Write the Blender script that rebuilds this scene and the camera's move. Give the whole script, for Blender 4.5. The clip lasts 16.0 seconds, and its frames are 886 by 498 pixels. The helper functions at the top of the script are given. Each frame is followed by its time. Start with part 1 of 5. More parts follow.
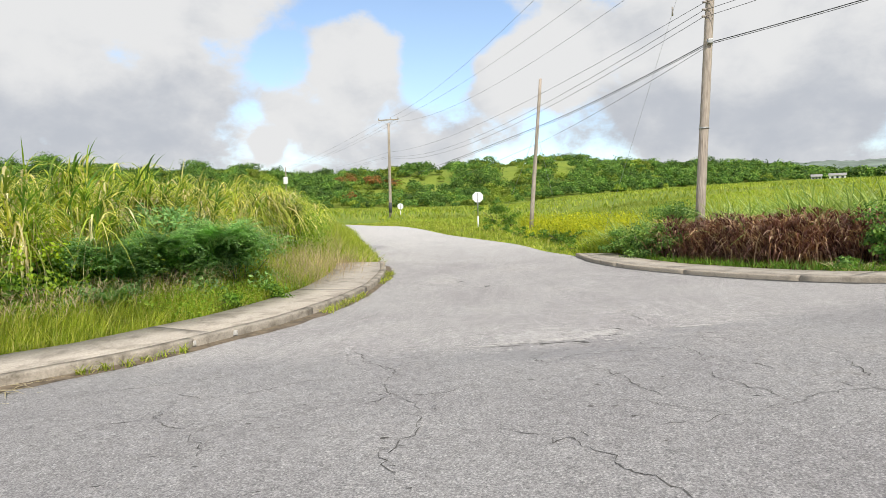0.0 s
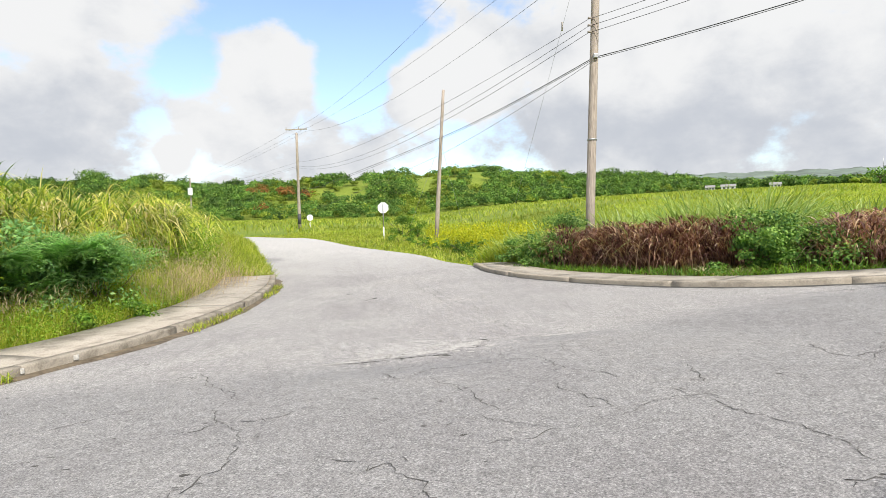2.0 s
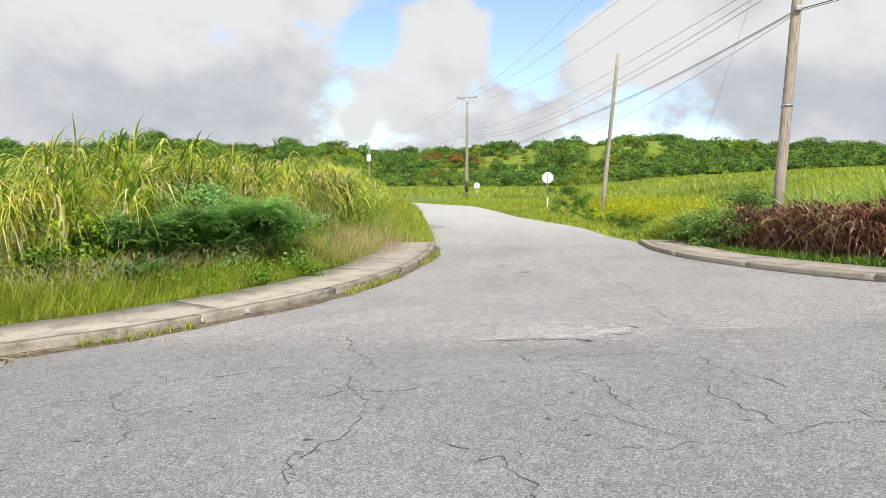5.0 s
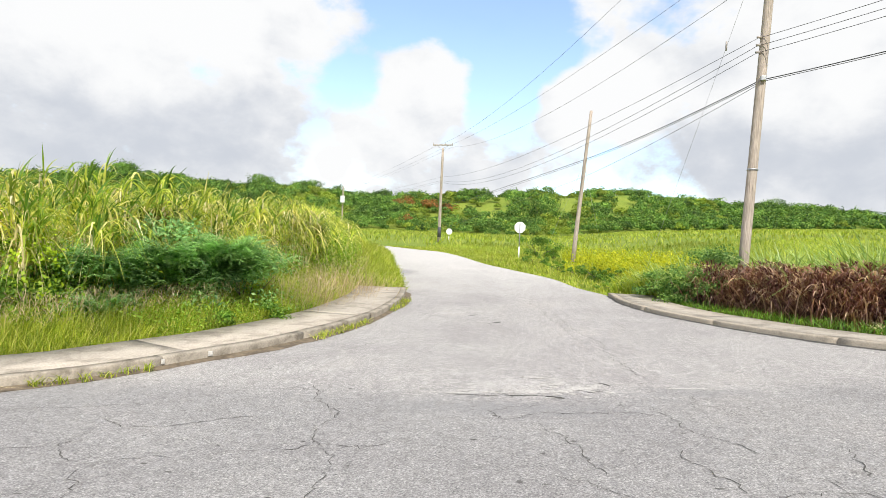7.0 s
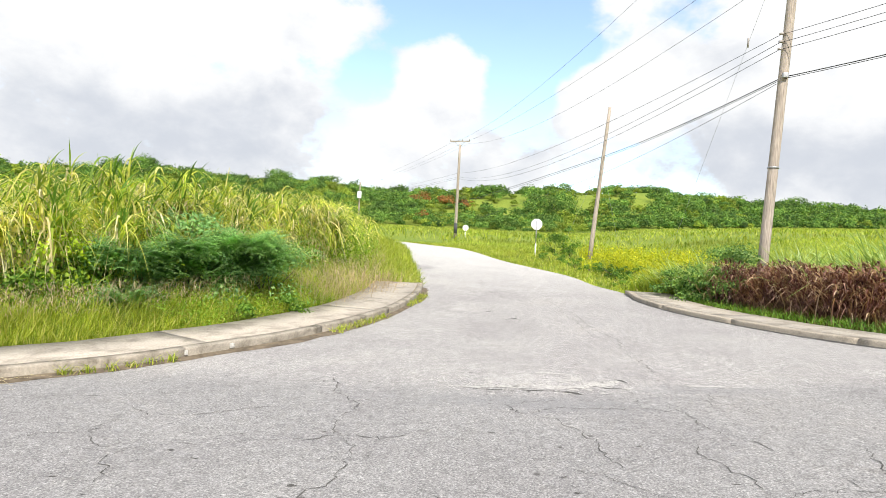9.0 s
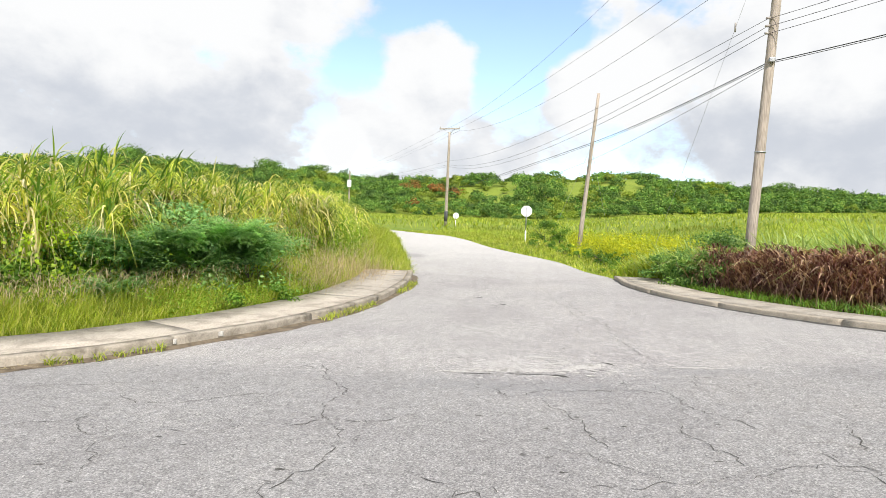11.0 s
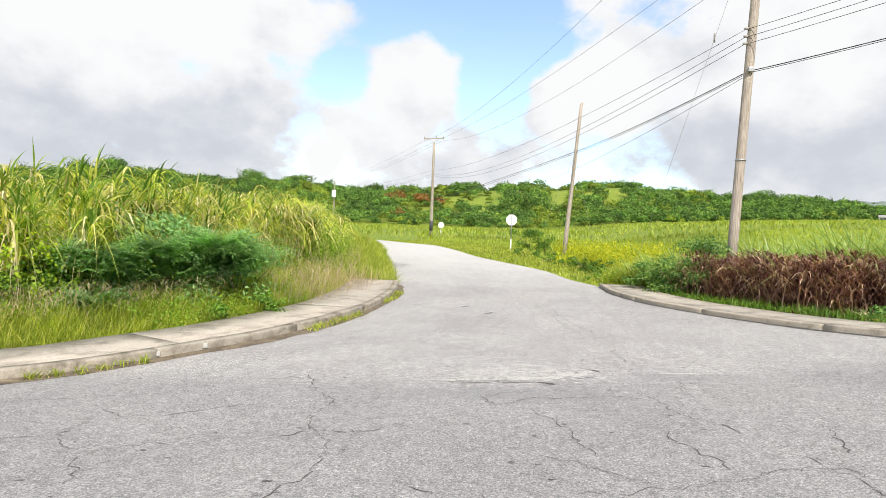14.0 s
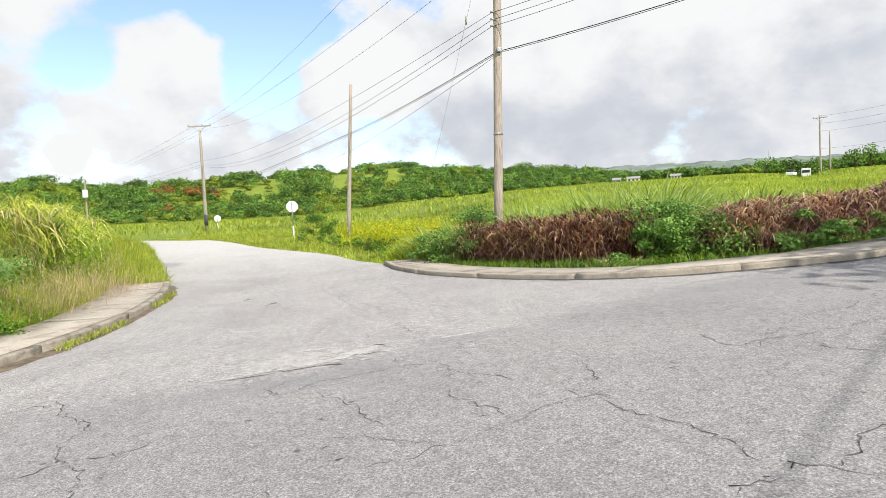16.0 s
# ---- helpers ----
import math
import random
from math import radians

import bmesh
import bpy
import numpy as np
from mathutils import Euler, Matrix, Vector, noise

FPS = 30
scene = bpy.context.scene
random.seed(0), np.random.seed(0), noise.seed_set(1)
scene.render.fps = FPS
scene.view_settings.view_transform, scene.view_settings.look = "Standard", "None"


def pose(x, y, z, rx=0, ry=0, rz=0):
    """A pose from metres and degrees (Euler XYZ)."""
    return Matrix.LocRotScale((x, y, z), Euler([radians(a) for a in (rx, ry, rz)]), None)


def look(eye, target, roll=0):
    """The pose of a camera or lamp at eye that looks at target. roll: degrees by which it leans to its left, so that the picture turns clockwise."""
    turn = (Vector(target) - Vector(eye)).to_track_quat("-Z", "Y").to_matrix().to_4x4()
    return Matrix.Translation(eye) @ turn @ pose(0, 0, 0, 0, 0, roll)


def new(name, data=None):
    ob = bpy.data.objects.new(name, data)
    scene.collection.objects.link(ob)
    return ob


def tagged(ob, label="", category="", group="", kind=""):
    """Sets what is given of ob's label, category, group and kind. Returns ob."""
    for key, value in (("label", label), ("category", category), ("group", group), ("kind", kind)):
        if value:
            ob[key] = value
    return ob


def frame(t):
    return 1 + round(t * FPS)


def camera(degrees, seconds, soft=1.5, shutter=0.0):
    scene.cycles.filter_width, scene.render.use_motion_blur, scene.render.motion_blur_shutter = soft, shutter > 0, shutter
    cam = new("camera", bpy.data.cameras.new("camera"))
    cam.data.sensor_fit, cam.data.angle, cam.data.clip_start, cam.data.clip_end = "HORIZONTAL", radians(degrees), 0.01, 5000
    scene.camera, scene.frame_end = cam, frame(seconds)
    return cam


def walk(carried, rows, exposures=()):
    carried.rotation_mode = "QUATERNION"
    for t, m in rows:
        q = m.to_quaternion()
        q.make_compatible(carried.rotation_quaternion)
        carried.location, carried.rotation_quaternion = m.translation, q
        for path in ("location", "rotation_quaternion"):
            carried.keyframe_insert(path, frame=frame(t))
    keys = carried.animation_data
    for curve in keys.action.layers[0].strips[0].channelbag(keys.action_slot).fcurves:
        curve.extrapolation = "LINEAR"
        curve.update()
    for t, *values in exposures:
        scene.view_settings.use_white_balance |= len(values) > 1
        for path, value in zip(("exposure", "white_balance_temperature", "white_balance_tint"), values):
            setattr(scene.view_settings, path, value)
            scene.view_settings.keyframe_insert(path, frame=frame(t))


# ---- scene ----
cam = camera(71.4, 16.0, 0.6)
PATH = [
    (0, (0.133, -0.107, 1.627), (-0.028, 1.884, 1.528), -1.1),
    (0.5, (0.243, -0.045, 1.612), (0.206, 1.952, 1.505), -3.1),
    (1, (0.524, -0.048, 1.582), (0.315, 1.938, 1.465), -0.3),
    (1.5, (0.718, 0.053, 1.581), (0.744, 2.048, 1.451), -3.0),
    (2, (0.836, 0.235, 1.596), (0.941, 2.231, 1.526), -1.6),
    (2.5, (0.92, 0.328, 1.612), (0.712, 2.316, 1.569), -3.1),
    (3, (1.082, 0.357, 1.587), (0.555, 2.283, 1.478), -1.2),
    (3.5, (1.162, 0.463, 1.584), (0.648, 2.388, 1.412), -0.9),
    (3.7, (1.129, 0.455, 1.601), (0.669, 2.394, 1.436), -1.2),
    (5.8, (1.035, 0.563, 1.679), (0.625, 2.514, 1.517), 1.9),
    (6, (1.004, 0.557, 1.69), (0.615, 2.515, 1.567), 3.3),
    (6.5, (0.995, 0.56, 1.701), (0.566, 2.512, 1.626), 2.4),
    (7, (1.022, 0.578, 1.716), (0.683, 2.549, 1.698), 2.6),
    (7.5, (1.015, 0.522, 1.701), (0.672, 2.492, 1.661), 3.9),
    (8, (1.026, 0.527, 1.704), (0.673, 2.495, 1.69), 4.3),
    (8.5, (1.024, 0.511, 1.715), (0.652, 2.476, 1.702), 3.8),
    (9, (1.004, 0.492, 1.711), (0.615, 2.454, 1.678), 3.1),
    (9.5, (1.026, 0.509, 1.701), (0.643, 2.472, 1.651), 2.7),
    (9.7, (1.039, 0.463, 1.688), (0.67, 2.428, 1.641), 2.3),
    (12, (1.051, 0.503, 1.682), (0.7, 2.47, 1.598), 2.7),
    (12.5, (1.025, 0.474, 1.687), (0.676, 2.443, 1.625), 2.1),
    (13, (1.048, 0.486, 1.68), (0.688, 2.452, 1.617), 1.9),
    (13.5, (1.054, 0.496, 1.673), (0.729, 2.468, 1.608), 2.3),
    (14, (1.043, 0.476, 1.675), (0.73, 2.451, 1.638), 2.1),
    (14.5, (1.024, 0.487, 1.677), (0.715, 2.462, 1.604), 1.4),
    (15, (1.04, 0.493, 1.671), (0.789, 2.477, 1.612), 0.9),
    (15.5, (1.041, 0.5, 1.659), (0.876, 2.491, 1.561), 0.5),
    (15.9, (1.129, 0.553, 1.618), (1.273, 2.547, 1.543), -1.7),
    (16, (1.191, 0.604, 1.609), (1.555, 2.568, 1.516), -3.1),
]
EXPOSURE = [(0.0, 0.04), (0.5, 0.2), (1.0, 0.26), (1.5, 0.22), (2.0, 0.2), (2.5, 0.28), (3.0, 0.27), (3.5, 0.05), (6.0, 0.1), (7.0, 0.32), (9.0, 0.43), (12.5, 0.27), (15.0, 0.32), (16.0, 0.27)]
walk(cam, [(t, look(eye, target, roll)) for t, eye, target, roll in PATH], EXPOSURE)

# ---- world and sun ----
SUN_WAY = Vector((0.40, -0.92, 0.0)).normalized()
SUN_EL = radians(48)
world = bpy.data.worlds.new("sky")
scene.world = world
world.use_nodes = True


def sky_nodes():
    nt = world.node_tree
    nt.nodes.clear()
    N, Lk = nt.nodes.new, nt.links.new
    out = N("ShaderNodeOutputWorld")
    bg = N("ShaderNodeBackground")
    sky = N("ShaderNodeTexSky")
    sky.sky_type, sky.sun_disc = "NISHITA", False
    sky.sun_elevation, sky.sun_rotation = SUN_EL, math.atan2(SUN_WAY.x, SUN_WAY.y)
    sky.air_density, sky.dust_density = 1.0, 0.6
    tc = N("ShaderNodeTexCoord")

    def math_(op, a, b=None, clamp=False):
        n = N("ShaderNodeMath")
        n.operation, n.use_clamp = op, clamp
        for k, v in enumerate((a, b)):
            if v is None:
                continue
            if isinstance(v, (int, float)):
                n.inputs[k].default_value = v
            else:
                Lk(v, n.inputs[k])
        return n.outputs[0]

    def rng(v, a, b, c, d, smooth=True):
        n = N("ShaderNodeMapRange")
        n.interpolation_type = "SMOOTHSTEP" if smooth else "LINEAR"
        Lk(v, n.inputs[0])
        for k, q in enumerate((a, b, c, d)):
            n.inputs[k + 1].default_value = q
        return n.outputs[0]

    def blob(az, el, inner, outer):
        a, e = radians(az), radians(el)
        n = N("ShaderNodeVectorMath")
        n.operation = "DOT_PRODUCT"
        Lk(tc.outputs["Generated"], n.inputs[0])
        n.inputs[1].default_value = (math.sin(a) * math.cos(e), math.cos(a) * math.cos(e), math.sin(e))
        return rng(n.outputs["Value"], math.cos(radians(outer)), math.cos(radians(inner)), 0.0, 1.0)

    sep = N("ShaderNodeSeparateXYZ")
    Lk(tc.outputs["Generated"], sep.inputs[0])
    up = math_("MAXIMUM", sep.outputs[2], 0.0)
    stretch = N("ShaderNodeMapping")
    stretch.inputs["Scale"].default_value = (1.0, 1.0, 1.5)
    stretch.inputs["Location"].default_value = (0.37, 0.15, 0.4)
    Lk(tc.outputs["Generated"], stretch.inputs[0])

    def noise_(scale, detail, rough, dist=0.0):
        n = N("ShaderNodeTexNoise")
        n.inputs["Scale"].default_value, n.inputs["Detail"].default_value = scale, detail
        n.inputs["Roughness"].default_value, n.inputs["Distortion"].default_value = rough, dist
        Lk(stretch.outputs[0], n.inputs["Vector"])
        return n.outputs["Fac"]

    big, mid = noise_(5.2, 10.0, 0.58, 0.1), noise_(15.0, 8.0, 0.6, 0.2)
    shape = math_("ADD", math_("MULTIPLY", big, 2.1), math_("MULTIPLY", mid, 0.7))
    cover = math_("ADD", shape, -1.08)
    # the clearer stretch of sky over the side road
    for az, el, inner, outer, amp in ((-4, 17.5, 2, 7, 0.42), (-5.5, 13, 1, 4, 0.36), (-15, 20.5, 1, 4.5, 0.36), (-9, 24, 3, 9, 0.42), (-19, 14.2, 1, 3.5, 0.34),
                                      (0.5, 19.5, 1, 5, 0.34), (-21, 11.5, 0.5, 3, 0.16), (2, 7, 1, 5, 0.14)):
        cover = math_("SUBTRACT", cover, math_("MULTIPLY", blob(az, el, inner, outer), amp))
    # the full cumulus beside it
    for az, el, inner, outer, amp in ((1.5, 12.5, 1, 4.2, 0.50), (6, 13.5, 1, 5, 0.50), (-11.5, 14.5, 1.5, 5.5, 0.5), (-16, 10.5, 1, 6, 0.36), (-38, 14, 8, 22, 0.40),
                                      (21, 14, 6, 14, 0.36), (-20.2, 6.8, 0.4, 1.9, 0.5), (40, 16, 8, 26, 0.30), (-10, 7, 1, 7, 0.18)):
        cover = math_("ADD", cover, math_("MULTIPLY", blob(az, el, inner, outer), amp))
    mask = rng(cover, 0.02, 0.46, 0.06, 1.0)
    # grey bellies of the clouds
    belly = math_("ADD", math_("MULTIPLY", noise_(7.0, 9.0, 0.56, 0.2), 1.3), math_("MULTIPLY", noise_(15.0, 9.0, 0.62, 0.15), 0.65))
    belly = math_("ADD", belly, rng(up, 0.09, 0.24, 0.05, -0.12))
    for az, el, inner, outer, amp in ((-37, 8.5, 3, 11, 0.32), (-26, 9, 2, 7, 0.20), (12.5, 7.3, 2, 6, 0.36), (21, 8, 2, 8, 0.26), (30, 10, 2, 9, 0.24), (40, 9, 3, 10, 0.16)):
        belly = math_("ADD", belly, math_("MULTIPLY", blob(az, el, inner, outer), amp))
    for az, el, inner, outer, amp in ((-36, 17, 4, 10, 0.34), (4, 13.2, 2, 6, 0.40), (-12, 15.5, 1, 5, 0.25), (-20.2, 6.8, 1, 3, 0.5), (21, 14.5, 2, 7, 0.24), (34, 15, 2, 8, 0.2)):
        belly = math_("SUBTRACT", belly, math_("MULTIPLY", blob(az, el, inner, outer), amp))
    grey = rng(belly, 0.66, 1.5, 0.0, 1.0)
    tone = N("ShaderNodeMix")
    tone.data_type = "RGBA"
    tone.inputs["A"].default_value, tone.inputs["B"].default_value = (0.98, 0.985, 0.99, 1), (0.64, 0.675, 0.74, 1)
    Lk(grey, tone.inputs["Factor"])
    dim = N("ShaderNodeMix")
    dim.data_type, dim.blend_type = "RGBA", "MULTIPLY"
    dim.inputs["Factor"].default_value = 1.0
    dim.inputs["B"].default_value = (SKY_GAIN, SKY_GAIN, SKY_GAIN, 1)
    Lk(sky.outputs[0], dim.inputs["A"])
    mix = N("ShaderNodeMix")
    mix.data_type = "RGBA"
    Lk(mask, mix.inputs["Factor"])
    Lk(dim.outputs["Result"], mix.inputs["A"])
    Lk(tone.outputs["Result"], mix.inputs["B"])
    Lk(mix.outputs["Result"], bg.inputs["Color"])
    bg.inputs["Strength"].default_value = WORLD
    Lk(bg.outputs[0], out.inputs[0])


SKY_GAIN, WORLD, SUN_POWER = 0.26, 0.80, 4.7
sky_nodes()
sun_data = bpy.data.lights.new("sun", "SUN")
sun_data.energy, sun_data.angle, sun_data.color = SUN_POWER, radians(0.6), (1.0, 0.955, 0.88)
sun = new("sun", sun_data)
sun.matrix_world = look(Vector((SUN_WAY.x * math.cos(SUN_EL), SUN_WAY.y * math.cos(SUN_EL), math.sin(SUN_EL))) * 50, (0, 0, 0))

# ---- helpers of this place ----

def ss(a, b, v):
    u = np.clip((np.asarray(v, float) - a) / (b - a), 0, 1)
    return u * u * (3 - 2 * u)


def land(x, y):
    """Height of the road and of the land round it."""
    x, y = np.asarray(x, float), np.asarray(y, float)
    xs = np.clip(x + 1.2, -9, 30)
    near = 0.05 * xs * (1 - ss(8, 22, y) * (1 - ss(6, 16, x)))
    near = near + 0.2 * ss(10, 24, y) + 0.95 * ss(20, 42, y) + 0.25 * ss(40, 75, y)
    r = np.hypot(x, y)
    az = np.degrees(np.arctan2(x, np.maximum(y, 1e-3)))
    rise = np.tan(np.radians(1.2 + 1.25 * ss(-5, 26, az) - 0.25 * ss(36, 40, az) - 0.6 * np.exp(-((az - 41.2) / 1.2) ** 2)))
    base = 225 + 200 * ss(2, 26, az)
    far = near + np.maximum(0, np.minimum(r, base) - 46) * (rise + 0.003) * ss(30, 90, r) * ss(0, 15, y)
    crest = np.interp(az, [-58, -44, -37, -26, -22, -18, -13, -7, 0, 7, 9, 12, 18, 24, 27, 31, 37, 46],
                      [4.4, 4.4, 4.85, 4.8, 4.75, 4.5, 4.8, 5.2, 5.45, 5.55, 5.3, 4.8, 4.35, 3.9, 3.15, 2.8, 2.6, 2.6])
    top = base + 130
    hill = np.maximum(0, top * np.tan(np.radians(crest)) - base * rise - 5.0) * ss(base, top, r) * ss(0, 60, y)
    return far + hill + np.where(r > base, np.minimum(r - base, 60) / 60 * 1.2 * np.sin(x * 0.06) * np.cos(y * 0.05), 0)


def mesh_of(verts, faces, smooth=False, uv=None):
    me = bpy.data.meshes.new("mesh")
    verts, faces = np.asarray(verts, np.float32).reshape(-1, 3), np.asarray(faces, np.int32)
    k = faces.shape[1]
    me.vertices.add(len(verts))
    me.vertices.foreach_set("co", verts.ravel())
    me.loops.add(faces.size)
    me.loops.foreach_set("vertex_index", faces.ravel())
    me.polygons.add(len(faces))
    me.polygons.foreach_set("loop_start", np.arange(0, faces.size, k, dtype=np.int32))
    me.polygons.foreach_set("loop_total", np.full(len(faces), k, np.int32))
    if smooth:
        me.polygons.foreach_set("use_smooth", np.ones(len(faces), bool))
    me.update(calc_edges=True)
    return me


def thing(name, data, material, label="", category="", group="", kind=""):
    ob = new(name, data)
    if data is not None and material is not None:
        data.materials.append(material)
    return tagged(ob, label, category, group, kind)


def part(name, bm, material, parent, label=""):
    """Links a bmesh or a mesh as one mesh object under its thing; the geometry is in the thing's own space."""
    if isinstance(bm, bmesh.types.BMesh):
        me = bpy.data.meshes.new(name)
        bm.to_mesh(me)
        bm.free()
    else:
        me = bm
    if not me.materials:
        me.materials.append(material)
    ob = new(name, me)
    ob.parent = parent
    return tagged(ob, label)


def tube(path, r0, r1=None, sides=8, cap=True, bm=None):
    """A round bar along a path, tapering from r0 to r1."""
    bm = bm or bmesh.new()
    r1 = r0 if r1 is None else r1
    path = [Vector(p) for p in path]
    rings = []
    for i, p in enumerate(path):
        d = (path[min(i + 1, len(path) - 1)] - path[max(i - 1, 0)]).normalized()
        a = d.orthogonal().normalized() if not rings else (rings_a - d * rings_a.dot(d)).normalized()
        rings_a = a
        b = d.cross(a)
        r = r0 + (r1 - r0) * i / max(1, len(path) - 1)
        rings.append([bm.verts.new(p + (a * math.cos(q) + b * math.sin(q)) * r) for q in (2 * math.pi * k / sides for k in range(sides))])
    for u, v in zip(rings, rings[1:]):
        for k in range(sides):
            f = bm.faces.new((u[k], u[(k + 1) % sides], v[(k + 1) % sides], v[k]))
            f.smooth = True
    if cap:
        bm.faces.new(list(reversed(rings[0])))
        bm.faces.new(rings[-1])
    return bm


def box(cx, cy, cz, sx, sy, sz, bevel=0.0, bm=None, turn=0.0):
    own = bmesh.new()
    bmesh.ops.create_cube(own, size=1.0)
    bmesh.ops.scale(own, vec=(sx, sy, sz), verts=own.verts)
    if bevel:
        bmesh.ops.bevel(own, geom=own.edges[:], offset=bevel, segments=2, affect="EDGES", profile=0.5)
    bmesh.ops.transform(own, matrix=pose(cx, cy, cz, 0, 0, turn), verts=own.verts)
    if bm is None:
        return own
    me = bpy.data.meshes.new("tmp")
    own.to_mesh(me)
    own.free()
    bm.from_mesh(me)
    bpy.data.meshes.remove(me)
    return bm


def blades(root, height, width, lean, droop, way=None, segs=3, seed=1, face=None):
    """Many narrow leaves as one mesh: each rises from its root, leans over along its way and droops at the tip."""
    rs = np.random.RandomState(seed)
    n = len(root)
    height, width, lean, droop = (np.broadcast_to(np.asarray(v, float), (n,)) for v in (height, width, lean, droop))
    way = rs.uniform(0, 2 * np.pi, n) if way is None else way
    d = np.stack([np.cos(way), np.sin(way), np.zeros(n)], 1)
    f = way + np.pi / 2 + rs.uniform(-0.9, 0.9, n) if face is None else face
    side = np.stack([np.cos(f), np.sin(f), np.zeros(n)], 1)
    rows = []
    for i in range(segs + 1):
        s = i / segs
        c = root + d * (height * lean * s ** 1.7)[:, None]
        c = c + np.array([0, 0, 1.0]) * (height * (s * (1 - 0.25 * np.minimum(lean, 1)) - droop * s ** 3))[:, None]
        w = width * (0.7 + 0.6 * s if s < 0.5 else 2.0 * (1 - s)) * 0.5
        if i == segs:
            rows.append(c[:, None, :])
        else:
            rows.append(np.stack([c - side * w[:, None], c + side * w[:, None]], 1))
    v = np.concatenate(rows, 1)
    m = v.shape[1]
    off = (np.arange(n) * m)[:, None, None]
    quads = np.array([[2 * i, 2 * i + 1, 2 * i + 3, 2 * i + 2] for i in range(segs - 1)]).reshape(1, -1, 4)
    last = 2 * (segs - 1)
    tip = np.array([[last, last + 1, last + 2, last + 2]])
    tris = np.concatenate([np.concatenate([quads[:, :, [0, 1, 2]], quads[:, :, [0, 2, 3]]], 1), tip[None, :, :3]], 1)
    return v.reshape(-1, 3), (tris + off).reshape(-1, 3)


def leaves(centre, size, aspect=0.55, seed=1, outward=None, droop=0.3):
    """Many small folded leaves as one mesh: a diamond of two triangles on each centre."""
    rs = np.random.RandomState(seed)
    n = len(centre)
    size = np.broadcast_to(np.asarray(size, float), (n,))
    nor = rs.normal(size=(n, 3)) if outward is None else outward + 0.45 * rs.normal(size=(n, 3))
    nor[:, 2] += droop
    nor /= np.linalg.norm(nor, axis=1)[:, None] + 1e-9
    u = np.cross(nor, rs.normal(size=(n, 3)))
    u /= np.linalg.norm(u, axis=1)[:, None] + 1e-9
    w = np.cross(nor, u)
    a = centre - u * (size * 0.5)[:, None]
    b = centre + w * (size * aspect * 0.5)[:, None] + nor * (size * 0.12)[:, None]
    c = centre + u * (size * 0.5)[:, None]
    d = centre - w * (size * aspect * 0.5)[:, None] + nor * (size * 0.12)[:, None]
    v = np.stack([a, b, c, d], 1).reshape(-1, 3)
    f = np.array([[0, 1, 2], [0, 2, 3]])[None] + (np.arange(n) * 4)[:, None, None]
    return v, f.reshape(-1, 3)


def fronds(root, length, way, lift, pairs=9, leaf=0.07, seed=1):
    """Feathery compound leaves: pairs of narrow leaflets along an arching stem, all in one mesh."""
    n = len(root)
    d = np.stack([np.cos(way), np.sin(way), np.zeros(n)], 1)
    side = np.stack([-np.sin(way), np.cos(way), np.zeros(n)], 1)
    vs, fs, count = [], [], 0
    for i in range(1, pairs + 1):
        s = i / pairs
        c = root + d * (length * s)[:, None] + np.array([0, 0, 1.0]) * (length * (lift * s - 0.75 * s * s))[:, None]
        reach = leaf * (1.15 - 0.6 * abs(s - 0.45))
        for sign in (-1, 1):
            tipv = c + side * (sign * reach) + d * reach * 0.35 - np.array([0, 0, 0.25 * reach])
            b = c + d * (leaf * 0.28)
            vs.append(np.stack([c - d * leaf * 0.1, tipv, b], 1).reshape(-1, 3))
            fs.append(np.arange(n * 3).reshape(-1, 3) + count)
            count += n * 3
    return np.concatenate(vs), np.concatenate(fs)


def joined(*pairs):
    vs, fs, k = [], [], 0
    for v, f in pairs:
        vs.append(v)
        fs.append(f + k)
        k += len(v)
    return np.concatenate(vs), np.concatenate(fs)


# ---- materials ----
def base_material(name, rough=0.8, metal=0.0, spec=0.3):
    m = bpy.data.materials.new(name)
    m.use_nodes = True
    nt = m.node_tree
    b = nt.nodes["Principled BSDF"]
    b.inputs["Roughness"].default_value, b.inputs["Metallic"].default_value = rough, metal
    b.inputs["Specular IOR Level"].default_value = spec
    return m, nt, b


def ramp(nt, fac, stops):
    n = nt.nodes.new("ShaderNodeValToRGB")
    e = n.color_ramp.elements
    while len(e) < len(stops):
        e.new(0.5)
    for k, (p, c) in enumerate(stops):
        e[k].position, e[k].color = p, (*c, 1)
    nt.links.new(fac, n.inputs[0])
    return n.outputs[0]


def noise_fac(nt, scale, detail=5.0, rough=0.55, vector=None, dist=0.0):
    n = nt.nodes.new("ShaderNodeTexNoise")
    n.inputs["Scale"].default_value, n.inputs["Detail"].default_value = scale, detail
    n.inputs["Roughness"].default_value, n.inputs["Distortion"].default_value = rough, dist
    if vector is not None:
        nt.links.new(vector, n.inputs["Vector"])
    return n.outputs["Fac"]


def where(nt):
    return nt.nodes.new("ShaderNodeNewGeometry").outputs["Position"]


def mixed(nt, kind, fac, a, b):
    n = nt.nodes.new("ShaderNodeMix")
    n.data_type, n.blend_type = "RGBA", kind
    for sock, v in (("Factor", fac), ("A", a), ("B", b)):
        if isinstance(v, (int, float)):
            n.inputs[sock].default_value = v
        elif isinstance(v, tuple):
            n.inputs[sock].default_value = (*v, 1)
        else:
            nt.links.new(v, n.inputs[sock])
    return n.outputs["Result"]


def relief(nt, b, fac, strength, distance):
    n = nt.nodes.new("ShaderNodeBump")
    n.inputs["Strength"].default_value, n.inputs["Distance"].default_value = strength, distance
    nt.links.new(fac, n.inputs["Height"])
    nt.links.new(n.outputs[0], b.inputs["Normal"])


